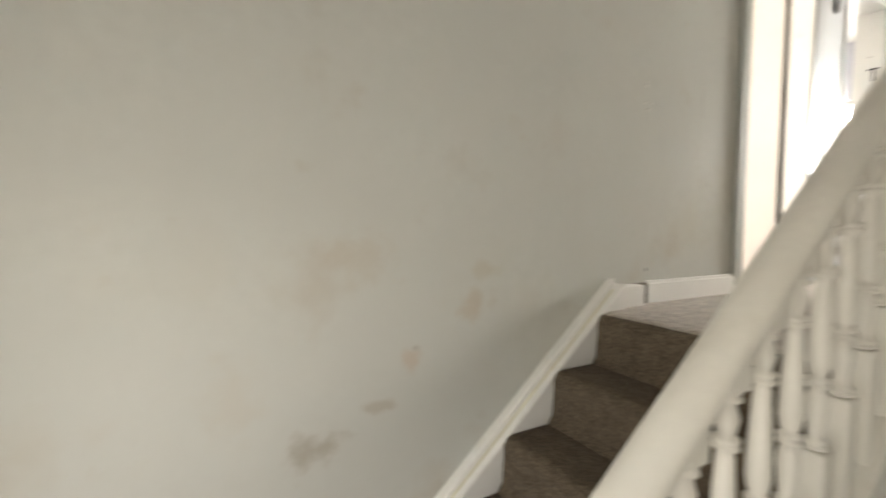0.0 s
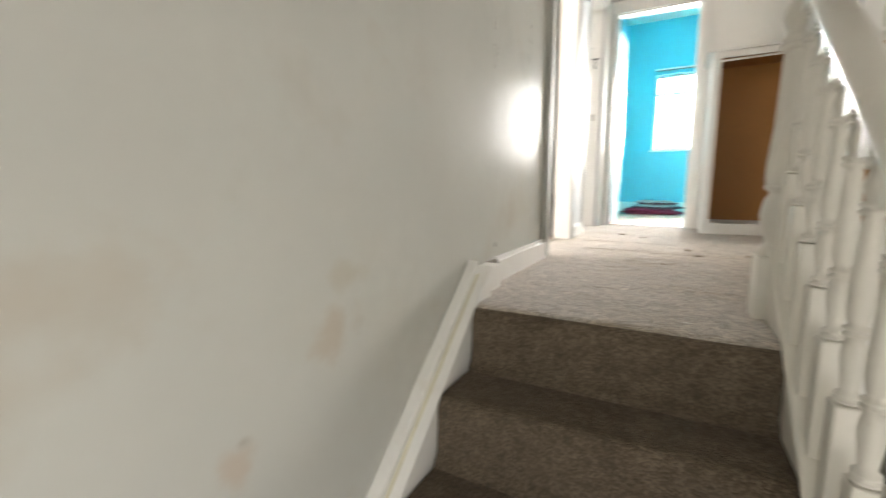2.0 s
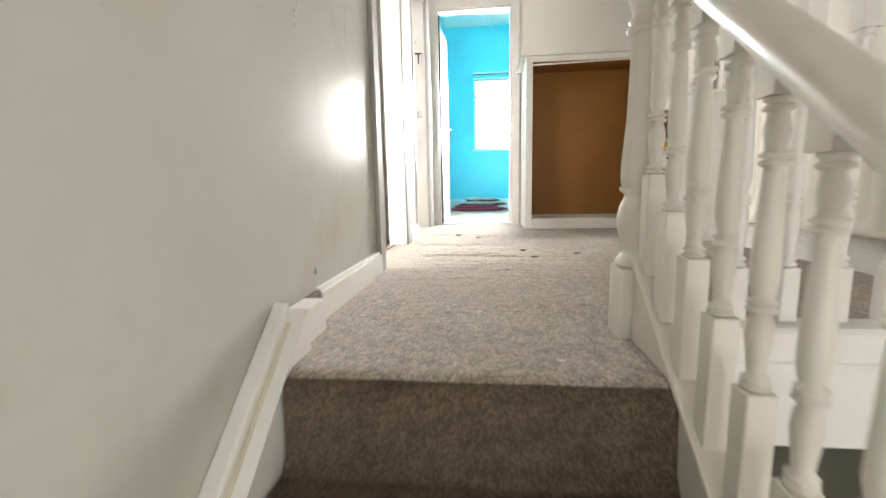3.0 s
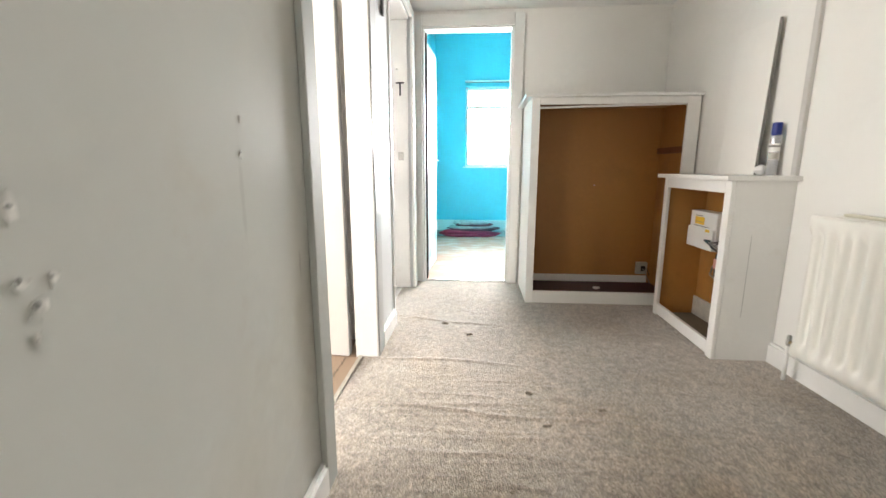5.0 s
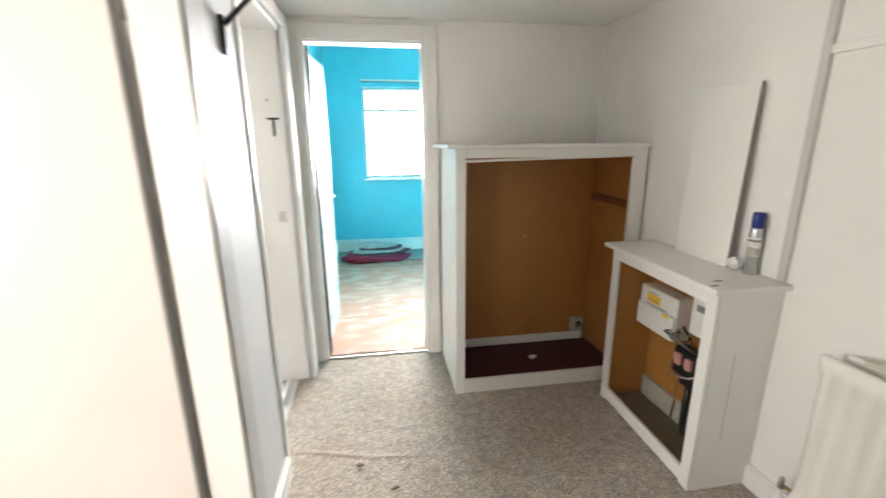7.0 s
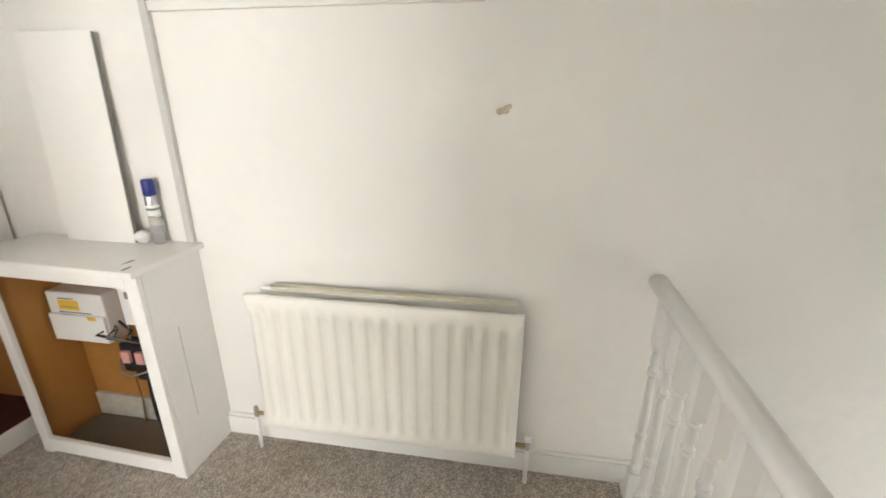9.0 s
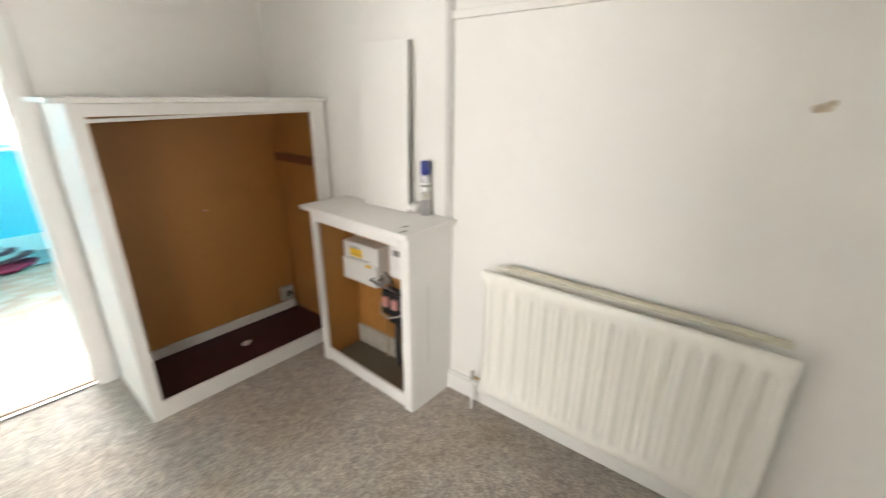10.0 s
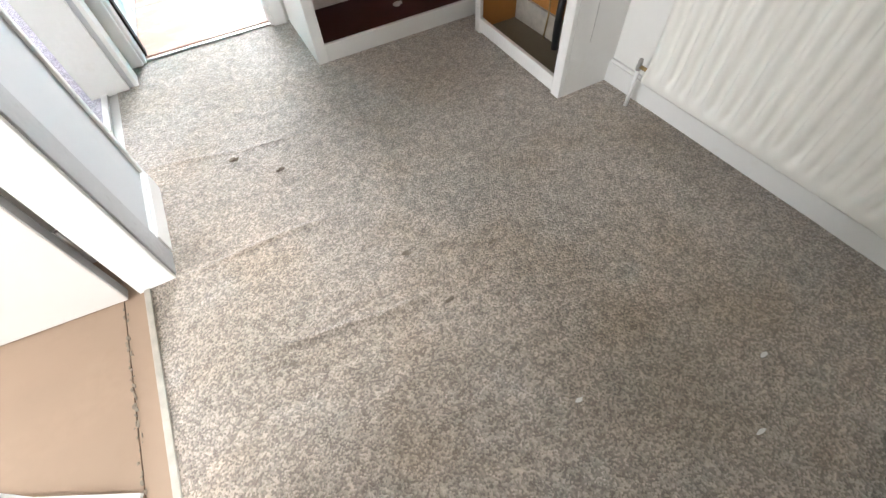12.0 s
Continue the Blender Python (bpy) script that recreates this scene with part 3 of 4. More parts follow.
# doorway 1 (front bedroom): linings and architraves
architrave("door_frame_1", [(-0.156, -0.040, 1.862, 1.879, -0.005, 1.99), (-0.20, -0.003, 1.051, 1.072, -0.005, 1.99), (-0.20, -0.045, 1.072, 1.862, 1.965, 1.99)])
setting("door_trim_1", block(0.0005, 0.020, 0.968, 1.046, -0.005, 2.06, 0.005), M_SAGE, "sage grey painted proud door architrave", "door frame")
architrave("door_trim_head", [(-0.054, -0.022, 1.053, 1.87, 1.98, 2.05)])
setting("door_trim_far", block(-0.054, -0.036, 1.8795, 1.985, -0.005, 2.05, 0.004), M_TRIM_GREY, "dull grey worn edge of the door architrave", "door frame")
setting("wall_end_strip", block(-0.075, -0.046, 2.346, 2.372, -0.005, 2.05, 0.004), M_TRIM, "pale grey painted edge of the doorway", "door frame")
architrave("door_frame_2", [(-0.25, -0.075, 3.125, 3.139, -0.005, 1.99), (-0.22, -0.06, 2.372, 3.125, 1.965, 1.988)])
architrave("door_trim_2", [(-0.054, -0.034, 3.135, 3.235, -0.005, 2.05), (-0.054, -0.034, 2.36, 3.135, 1.985, 2.05)])
# doorway 3 (cyan bedroom)
architrave("door_frame_3", [(0.0005, 0.024, 3.335, 3.455, -0.005, 1.988), (0.686, 0.7095, 3.335, 3.455, -0.005, 1.988), (0.024, 0.686, 3.335, 3.455, 1.962, 1.988)])
architrave("door_trim_3", [(-0.085, 0.008, 3.318, 3.3395, -0.005, 2.06), (0.702, 0.778, 3.318, 3.3395, -0.005, 2.06), (0.008, 0.702, 3.318, 3.3395, 1.975, 2.06)])
setting("hinge_gap", block(0.0245, 0.036, 3.40, 3.461, 0.003, 1.955, 0.001), M_DARK, "dark brown hinge rebate of the cyan bedroom doorway", "door frame")
# threshold bars
setting("threshold_1", block(-0.140, -0.120, 1.072, 1.862, -0.004, 0.007, 0.003), M_DINGY, "white edged threshold strip", "threshold")
setting("threshold_2", block(-0.205, -0.175, 2.372, 3.125, -0.004, 0.012, 0.004), M_PLASTIC, "white threshold strip", "threshold")
setting("threshold_3", block(0.024, 0.686, 3.343, 3.362, -0.004, 0.009, 0.003), M_STEEL, "thin worn metal threshold bar", "threshold")


def window(name, x0, x1, z0, z1, y, mullion, label):
    win = thing(name, ((x0 + x1) / 2, y, z0), label, "window", kind="structure")
    w = (x1 - x0) / 2
    h = z1 - z0
    f = 0.035
    part("window_frame", boxes([(-w, -w + f, 0, 0.06, 0, h), (w - f, w, 0, 0.06, 0, h), (-w + f, w - f, 0, 0.06, 0, f), (-w + f, w - f, 0, 0.06, h - f, h), (mullion - 0.03, mullion + 0.03, 0, 0.06, f, h - f),
                                (-w + f, mullion - 0.03, 0, 0.06, h * 0.74, h * 0.74 + 0.03), (mullion + 0.03, w - f, 0, 0.06, h * 0.74, h * 0.74 + 0.03)], 0.004), M_PLASTIC, win)
    for a, b in ((-w + f, mullion - 0.03), (mullion + 0.03, w - f)):
        for c, d in ((f, h * 0.74), (h * 0.74 + 0.03, h - f)):
            p = part("pane", boxes([(a, b, 0.025, 0.031, c, d)]), M_GLASS, win)
            p.visible_shadow = False
    part("window_sill", block(-w - 0.03, w + 0.03, -0.115, 0.0, -0.022, -0.001, 0.005), M_TRIM, win)
    return win


window("window_1", 0.27, 1.60, 0.955, 2.06, 6.28, 0.42, "white framed bedroom window, blown out by daylight")
window("window_2", -2.2, -1.1, 0.945, 2.07, 6.28, 0.0, "white framed side bedroom window, bright with daylight")

# ---------------------------------------------------------------- balustrades
BALUSTER = [(0.012, 0.0), (0.020, 0.004), (0.020, 0.010), (0.012, 0.014), (0.019, 0.018), (0.019, 0.024), (0.0125, 0.029), (0.0135, 0.05), (0.0185, 0.105), (0.0165, 0.128), (0.012, 0.145), (0.0195, 0.150), (0.0195, 0.156), (0.012, 0.160), (0.0195, 0.164), (0.0195, 0.170), (0.012, 0.175),
            (0.0150, 0.186), (0.0185, 0.21), (0.0178, 0.26), (0.0155, 0.33), (0.0130, 0.39), (0.0115, 0.405), (0.0195, 0.411), (0.0195, 0.417), (0.012, 0.421), (0.0195, 0.425), (0.0195, 0.431), (0.012, 0.436), (0.0175, 0.468), (0.0115, 0.498), (0.0195, 0.503), (0.0195, 0.509), (0.013, 0.513), (0.019, 0.518), (0.019, 0.525)]


def baluster_mesh(low_block, turned, high_block):
    """A turned spindle with square blocks at both ends."""
    bm = bmesh.new()
    add_box(bm, -0.0195, 0.0195, -0.0195, 0.0195, 0, low_block)
    bmesh.ops.bevel(bm, geom=bm.edges[:], offset=0.002, segments=1, affect="EDGES")
    k = turned / 0.525
    lathe(bm, [(r * 0.9, low_block + z * k) for r, z in BALUSTER], 14)
    top = add_box(bmesh.new(), -0.0195, 0.0195, -0.0195, 0.0195, low_block + turned, low_block + turned + high_block)
    me = bpy.data.meshes.new("top")
    top.to_mesh(me)
    top.free()
    bm.from_mesh(me)
    me2 = bpy.data.meshes.new("baluster")
    bm.to_mesh(me2)
    bm.free()
    me2.materials.append(M_TRIM_SHADED)
    return me2


def rail_outline():
    """Section of a rounded handrail, 64 mm wide and 52 mm high."""
    pts = [(-0.020, -0.026), (0.020, -0.026), (0.025, -0.016), (0.031, -0.008), (0.032, 0.0)]
    pts += [(0.032 * math.cos(a), 0.026 * math.sin(a)) for a in np.linspace(0.2, math.pi - 0.2, 11)]
    pts += [(-0.032, 0.0), (-0.031, -0.008), (-0.025, -0.016)]
    return pts


def handrail(points):
    """A handrail's section drawn along a line of points."""
    bm = bmesh.new()
    pts = [Vector(p) for p in points]
    rings = []
    for i, p in enumerate(pts):
        d = (pts[min(i + 1, len(pts) - 1)] - pts[max(i - 1, 0)]).normalized()
        side = d.cross(Vector((0, 0, 1))).normalized()
        up = side.cross(d)
        rings.append([bm.verts.new(p + a * side + b * up) for a, b in rail_outline()])
    n = len(rings[0])
    for a, b in zip(rings, rings[1:]):
        for k in range(n):
            bm.faces.new((a[k], a[(k + 1) % n], b[(k + 1) % n], b[k])).smooth = True
    bm.faces.new(rings[0][::-1]), bm.faces.new(rings[-1])
    bmesh.ops.recalc_face_normals(bm, faces=bm.faces[:])
    return bm


def newel(at, high, label):
    ob = thing("newel_post", at, label, "newel post", "newel posts")
    part("base_block", block(-0.047, 0.047, -0.047, 0.047, -0.30, 0.165, 0.005), M_TRIM_SHADED, ob)
    bm = bmesh.new()
    lathe(bm, [(0.044, 0.165), (0.047, 0.172), (0.047, 0.182), (0.036, 0.192), (0.030, 0.202), (0.034, 0.212), (0.036, 0.222), (0.044, 0.25), (0.047, 0.275), (0.042, 0.305), (0.033, 0.325), (0.031, 0.333), (0.043, 0.342), (0.043, 0.35)], 20)
    part("lower_turning", bm, M_TRIM_SHADED, ob)
    k = high - 0.62
    bm = bmesh.new()
    lathe(bm, [(0.040, 0.35), (0.043, 0.37), (0.043, 0.40), (0.035, 0.50), (0.031, k - 0.02), (0.029, k)], 8, smooth=False)
    part("shaft", bm, M_TRIM_SHADED, ob)
    bm = bmesh.new()
    lathe(bm, [(0.029, k), (0.040, k + 0.006), (0.040, k + 0.014), (0.031, k + 0.02), (0.038, k + 0.028), (0.031, k + 0.036), (0.031, k + 0.05), (0.040, k + 0.075), (0.034, k + 0.10), (0.027, k + 0.12), (0.038, k + 0.13), (0.038, k + 0.14), (0.030, k + 0.15)], 20)
    part("upper_turning", bm, M_TRIM_SHADED, ob)
    z = k + 0.15
    bm = bmesh.new()
    lathe(bm, [(0.030, z), (0.036, z + 0.008), (0.030, z + 0.016), (0.046, z + 0.035), (0.053, z + 0.06), (0.052, z + 0.085), (0.044, z + 0.112), (0.030, z + 0.130), (0.012, z + 0.138), (0.002, z + 0.139)], 20)
    part("cap", bm, M_TRIM_SHADED, ob)
    return ob


newel((0.82, 0.236, 0), 1.30, "white painted turned newel post with a rounded cap")
newel((0.83, -1.16, -RISE * STEPS), 1.30, "white painted turned newel post on the half landing")

RAIL_SLOPE, RAIL_TOP = 0.78, 0.692
flight = thing("stair_balustrade", (0.824, 0.0, 0.0), "white painted stair balustrade with turned spindles and a sloping handrail", "balustrade")
part("handrail", handrail([(0, y, RAIL_TOP + RAIL_SLOPE * y) for y in (0.195, -0.2, -0.6, -1.0, -1.12)]), M_TRIM_SHADED, flight)


def right_string(top, depth):
    return [(y, top + RAIL_SLOPE * y + d) for y, d in ((0.19, 0), (-1.12, 0), (-1.12, -depth), (0.19, -depth))]


part("string", prism(right_string(0.030, 0.36), -0.024, 0.030, "x", 0.004), M_TRIM_SHADED, flight)
part("string_cap", prism(right_string(0.047, 0.018), -0.032, 0.036, "x", 0.004), M_TRIM_SHADED, flight)
sloped = baluster_mesh(0.215, 0.375, 0.062)
for i in range(14):
    y = 0.160 - 0.094 * i
    b = new("baluster", sloped)
    b.parent = flight
    b.matrix_basis = pose(0, y, 0.036 + RAIL_SLOPE * y)
guard = thing("landing_balustrade", (0.88, 0.280, 0.0), "white painted landing guard rail with turned spindles", "balustrade")
part("handrail", handrail([(x, 0, 0.855) for x in (-0.03, 0.3, 0.7, right_wall_x(0.26) - 0.88)]), M_TRIM, guard)
straight = baluster_mesh(0.13, 0.525, 0.152)
straight.materials[0] = M_TRIM
for i in range(9):
    b = new("baluster", straight)
    b.parent = guard
    b.matrix_basis = pose(0.075 + 0.1125 * i, 0, 0.024)

# ---------------------------------------------------------------- radiator


def radiator_panel(width, high, ribs, depth=0.021):
    """A pressed steel panel in the yz-plane facing -x, with vertical flutes that fade out at top and bottom."""
    bm = bmesh.new()
    per = 8
    n = ribs * per
    zs = [0, 0.008, 0.035, 0.055, 0.075, high - 0.085, high - 0.065, high - 0.045, high - 0.008, high]
    fade = [0, 0, 0, 0.5, 1, 1, 0.5, 0, 0, 0]
    edge = [0.006, 0, 0, 0, 0, 0, 0, 0, 0, 0.006]
    rows = []
    for z, f, e in zip(zs, fade, edge):
        row = []
        for i in range(n + 1):
            ph = (i % per) / per
            wave = 0.5 - 0.5 * math.cos(2 * math.pi * ph)
            wave = min(1.0, max(0.0, (wave - 0.3) * 2.4))
            row.append(bm.verts.new((e + depth * f * (1 - wave) - 0.0, width * i / n, z)))
        rows.append(row)
    for a, b in zip(rows, rows[1:]):
        for i in range(n):
            bm.faces.new((a[i], b[i], b[i + 1], a[i + 1])).smooth = True
    made = bmesh.ops.extrude_face_region(bm, geom=bm.faces[:])
    for v in made["geom"]:
        if isinstance(v, bmesh.types.BMVert):
            v.co.x = 0.022
    bmesh.ops.recalc_face_normals(bm, faces=bm.faces[:])
    return bm


RAD_Y, RAD_W, RAD_Z, RAD_H = 0.705, 1.015, 0.148, 0.597
rad = thing("radiator", (right_wall_x(RAD_Y) - 0.118, RAD_Y, RAD_Z), "cream white double panel radiator mounted on the wall", "radiator", rz=RIGHT_TURN)
part("front_panel", radiator_panel(RAD_W, RAD_H, 17), M_RADIATOR, rad)
part("back_panel", block(0.066, 0.086, 0.03, RAD_W - 0.03, 0.0, RAD_H + 0.004, 0.005), M_RADIATOR, rad)
part("top_rail", block(0.056, 0.092, 0.02, RAD_W - 0.08, RAD_H + 0.004, RAD_H + 0.016, 0.004), M_YELLOWED, rad)
for y in (0.12, RAD_W - 0.12):
    part("wall_bracket", block(0.086, 0.116, y - 0.02, y + 0.02, 0.05, RAD_H - 0.05, 0.002), M_RADIATOR, rad)
    part("spacer", block(0.022, 0.066, y - 0.03, y + 0.03, 0.03, 0.07, 0.002), M_RADIATOR, rad)
for y, s in ((-0.047, 1), (RAD_W + 0.055, -1)):
    v = part("valve", lathe(bmesh.new(), [(0.008, -0.012), (0.011, -0.006), (0.011, 0.012), (0.008, 0.016), (0.010, 0.022), (0.009, 0.030)], 12, (0.04, y, 0.026)), M_STEEL, rad, "tarnished radiator valve")
    part("valve_union", tube([(0.04, y, 0.033), (0.04, y + s * 0.055, 0.033)], 0.008), M_BRASS, v)
    part("valve_cap", lathe(bmesh.new(), [(0.010, 0.054), (0.012, 0.058), (0.012, 0.076), (0.006, 0.080)] if s > 0 else [(0.006, 0.054), (0.008, 0.056), (0.008, 0.062), (0.005, 0.064)], 12, (0.04, y, 0.0)), M_PLASTIC if s > 0 else M_STEEL, v)
    part("pipe", tube([(0.04, y, 0.024), (0.04, y, -RAD_Z - 0.004)], 0.0085, 10), M_TRIM, rad)

# ---------------------------------------------------------------- tall open cupboard against the end wall
CX0, CX1, CY0, CY1, CZ = 0.79, 1.842, 2.805, 3.336, 1.402
cup = thing("open_cupboard", (0, 0, 0), "white painted built-in cupboard without doors, orange-brown hardboard inside", "cupboard")
part("side_panel", block(CX0, CX0 + 0.018, CY0 + 0.020, CY1 - 0.02, 0, CZ - 0.02, 0.002), M_TRIM, cup)
part("side_lining", block(CX0 + 0.0185, CX0 + 0.024, CY0 + 0.021, CY1 - 0.03, 0.04, CZ - 0.03, 0), M_BROWN, cup, "orange-brown hardboard lining")
part("stile", block(CX0, CX0 + 0.052, CY0, CY0 + 0.02, 0.0, CZ - 0.022, 0.003), M_TRIM, cup)
part("stile", block(1.758, CX1 - 0.004, CY0, CY0 + 0.02, 0.0, CZ - 0.022, 0.003), M_TRIM, cup)
part("top_rail", block(CX0 + 0.0525, 1.7575, CY0, CY0 + 0.02, CZ - 0.068, CZ - 0.022, 0.003), M_TRIM, cup)
part("bottom_rail", block(CX0 + 0.0525, 1.7575, CY0 + 0.001, CY0 + 0.02, 0.0, 0.086, 0.004), M_TRIM, cup)
part("top_board", block(CX0 - 0.045, CX1 + 0.008, CY0 - 0.016, CY1 - 0.018, CZ - 0.0215, CZ - 0.002, 0.004), M_TRIM, cup, "white top board with worn edge")
part("back_panel", block(CX0 + 0.025, 1.842, CY1 - 0.026, CY1 - 0.018, 0.0, CZ - 0.023, 0), M_BROWN, cup, "orange-brown hardboard back")
part("wall_lining", prism([(right_wall_x(2.83) - 0.008, 2.83), (right_wall_x(3.31) - 0.008, 3.31), (right_wall_x(3.31) - 0.003, 3.31), (right_wall_x(2.83) - 0.003, 2.83)], 0.0, CZ - 0.03, "z"), M_BROWN, cup, "brown side lining")
part("underside", block(CX0 + 0.025, 1.84, CY0 + 0.021, CY1 - 0.027, CZ - 0.03, CZ - 0.0225, 0), M_BROWN, cup)
part("base_board", block(CX0 + 0.025, 1.835, CY0 + 0.021, CY1 - 0.045, 0.012, 0.034, 0.002), M_MAROON, cup, "maroon painted base board")
part("inner_skirting", block(CX0 + 0.03, 1.80, CY1 - 0.044, CY1 - 0.027, 0.0, 0.088, 0.004), M_TRIM, cup, "white skirting at the back")
bm = block(-0.47, 0.47, -0.006, 0.006, -0.007, 0.007, 0.002)
strip = part("sagging_strip", bm, M_TRIM, cup, "loose white strip sagging under the top")
strip.matrix_basis = pose(1.30, CY0 + 0.028, CZ - 0.075, 0, -1.1, 0)
part("batten", prism([(right_wall_x(2.93) - 0.034, 2.93), (right_wall_x(2.93) - 0.009, 2.93), (right_wall_x(3.305) - 0.009, 3.305), (right_wall_x(3.305) - 0.034, 3.305)], 1.035, 1.078, "z", 0.002), M_RED_WOOD, cup, "red-brown wooden batten")
part("screw_head", lathe(bmesh.new(), [(0.004, 0), (0.004, 0.004), (0.002, 0.006)], 8, (1.35, CY1 - 0.03, 0.80)), M_PLASTIC, cup)

socket = thing("wall_socket", (1.755, CY1 - 0.028, 0.15), "dirty white socket box with loose wires in the cupboard corner", "socket")
part("back_box", block(-0.045, 0.04, -0.03, 0.0, -0.045, 0.05, 0.006), M_DINGY, socket)
part("dark_hole", block(-0.01, 0.022, -0.0335, -0.03, -0.02, 0.02, 0.001), M_DARK, socket, "dark open cable hole")
part("wire", tube([(0.0, -0.033, 0.0), (0.02, -0.05, -0.02), (0.035, -0.045, -0.07), (0.06, -0.06, -0.115)], 0.004), M_GREYCHIP, socket)
part("wire", tube([(0.01, -0.033, 0.01), (0.03, -0.055, 0.0), (0.05, -0.05, -0.05)], 0.003), M_BLACK, socket)
tissue = thing("tissue_scrap", (1.345, 3.068, 0.036), "crumpled white tissue scrap on the maroon board", "tissue")
bm = bmesh.new()
for i in range(5):
    lump(bm, (random.uniform(-0.025, 0.025), random.uniform(-0.015, 0.015), 0.007), (0.018, 0.012, 0.008), i, 2, 0.6)
part("crumple", bm, M_FLUFF, tissue)

# ---------------------------------------------------------------- low meter cupboard
BX0, BY0, BY1, BZ = 1.605, 1.965, 2.665, 0.875
BXW = right_wall_x(BY0) - 0.002
meter = thing("meter_cupboard", (0, 0, 0), "low white painted meter cupboard without its door", "cupboard")


def to_wall(x0, y0, y1, z0, z1, gap=0.002):
    """A panel from x0 back to the askew wall."""
    return prism([(x0, y0), (right_wall_x(y0) - gap, y0), (right_wall_x(y1) - gap, y1), (x0, y1)], z0, z1, "z")


part("side_panel", to_wall(BX0 + 0.021, BY0, BY0 + 0.018, 0, BZ), M_TRIM, meter, "white side panel with scuffs")
part("side_panel", to_wall(BX0 + 0.021, BY1 - 0.018, BY1, 0, BZ), M_TRIM, meter)
part("side_lining", to_wall(BX0 + 0.021, BY0 + 0.019, BY0 + 0.024, 0.01, BZ - 0.01), M_BROWN, meter, "brown hardboard lining")
part("side_lining", to_wall(BX0 + 0.021, BY1 - 0.024, BY1 - 0.019, 0.01, BZ - 0.01), M_BROWN, meter, "brown hardboard lining")
part("stile", block(BX0, BX0 + 0.02, BY0, BY0 + 0.052, 0, BZ, 0.003), M_TRIM, meter)
part("stile", block(BX0, BX0 + 0.02, BY1 - 0.045, BY1, 0, BZ, 0.003), M_TRIM, meter)
part("top_rail", block(BX0, BX0 + 0.02, BY0 + 0.0525, BY1 - 0.0455, BZ - 0.058, BZ, 0.003), M_TRIM, meter)
part("bottom_rail", block(BX0, BX0 + 0.02, BY0 + 0.0525, BY1 - 0.0455, 0.012, 0.078, 0.004), M_TRIM, meter, "chipped white bottom rail")
part("top_board", prism([(BX0 - 0.036, BY0 - 0.026), (right_wall_x(BY0 - 0.026) - 0.001, BY0 - 0.026), (right_wall_x(BY1 + 0.03) - 0.001, BY1 + 0.03), (BX0 - 0.036, BY1 + 0.03)], BZ + 0.0005, BZ + 0.022, "z", 0.004), M_TRIM, meter, "worn white top board")
part("back_panel", prism([(right_wall_x(BY0 + 0.025) - 0.008, BY0 + 0.025), (right_wall_x(BY1 - 0.025) - 0.008, BY1 - 0.025), (right_wall_x(BY1 - 0.025) - 0.003, BY1 - 0.025), (right_wall_x(BY0 + 0.025) - 0.003, BY0 + 0.025)], 0.01, BZ - 0.002, "z"), M_BROWN, meter, "orange-brown hardboard back")
part("base_board", to_wall(BX0 + 0.021, BY0 + 0.025, BY1 - 0.025, 0.004, 0.012, 0.01), M_DARK_BROWN, meter, "dark brown base")
part("inner_skirting", prism([(right_wall_x(BY0 + 0.03) - 0.024, BY0 + 0.03), (right_wall_x(BY1 - 0.03) - 0.024, BY1 - 0.03), (right_wall_x(BY1 - 0.03) - 0.009, BY1 - 0.03), (right_wall_x(BY0 + 0.03) - 0.009, BY0 + 0.03)], 0.013, 0.13, "z", 0.002), M_DINGY, meter, "dull pale skirting inside")
for x, y, a in ((1.655, 2.03, 0.3), (1.60, 1.985, -0.4)):
    part("chip", prism([(x + 0.02 * math.cos(t + a) * (1 + 0.3 * math.sin(3 * t)), y + 0.009 * math.sin(t) * (1 + 0.3 * math.cos(2 * t))) for t in np.linspace(0, 6.0, 10)], BZ + 0.0215, BZ + 0.0230, "z"), M_GREYCHIP, meter, "bare chip in the paint")
part("crack", block(1.72, 1.7215, BY0 - 0.001, BY0 - 0.0002, 0.22, 0.62, 0), M_GREYCHIP, meter, "thin crack in the side panel")

FX = right_wall_x(2.5) - 0.012
unit = thing("fuse_box", (FX, 2.50, 0.57), "white plastic fuse box with a yellow warning label", "fuse box", rz=RIGHT_TURN)
part("casing", block(-0.085, 0.0, -0.135, 0.130, -0.105, 0.112, 0.008, 3), M_PLASTIC, unit)
part("cover_flap", block(-0.098, -0.0855, -0.133, 0.128, -0.103, 0.018, 0.005, 3), M_PLASTIC, unit)
part("label_plate", block(-0.0875, -0.0855, -0.02, 0.075, 0.035, 0.078, 0.0005), M_YELLOW, unit, "yellow warning label")
part("label_plate", block(-0.0997, -0.0985, -0.10, -0.06, 0.0, 0.016, 0.0004), M_YELLOW, unit, "small yellow label")
part("print_bar", block(-0.0870, -0.0858, -0.07, 0.08, 0.022, 0.027, 0), M_PRINT, unit)
part("print_bar", block(-0.0870, -0.0858, 0.0, 0.07, 0.083, 0.088, 0), M_PRINT, unit)
part("print_bar", block(-0.0885, -0.0876, -0.012, 0.066, 0.048, 0.051, 0), M_PRINT, unit)
em = thing("electricity_meter", (FX, 2.22, 0.64), "grey white electricity meter beside the fuse box", "meter", rz=RIGHT_TURN)
part("casing", block(-0.06, 0.0, -0.075, 0.075, -0.09, 0.10, 0.006), M_PLASTIC, em)
part("display", block(-0.0625, -0.0605, -0.045, 0.045, 0.03, 0.06, 0.001), M_PRINT, em)
cut = thing("cable_cutout", (FX, 2.28, 0.40), "black service cutout with pink connectors and tangled cables", "cutout", rz=RIGHT_TURN)
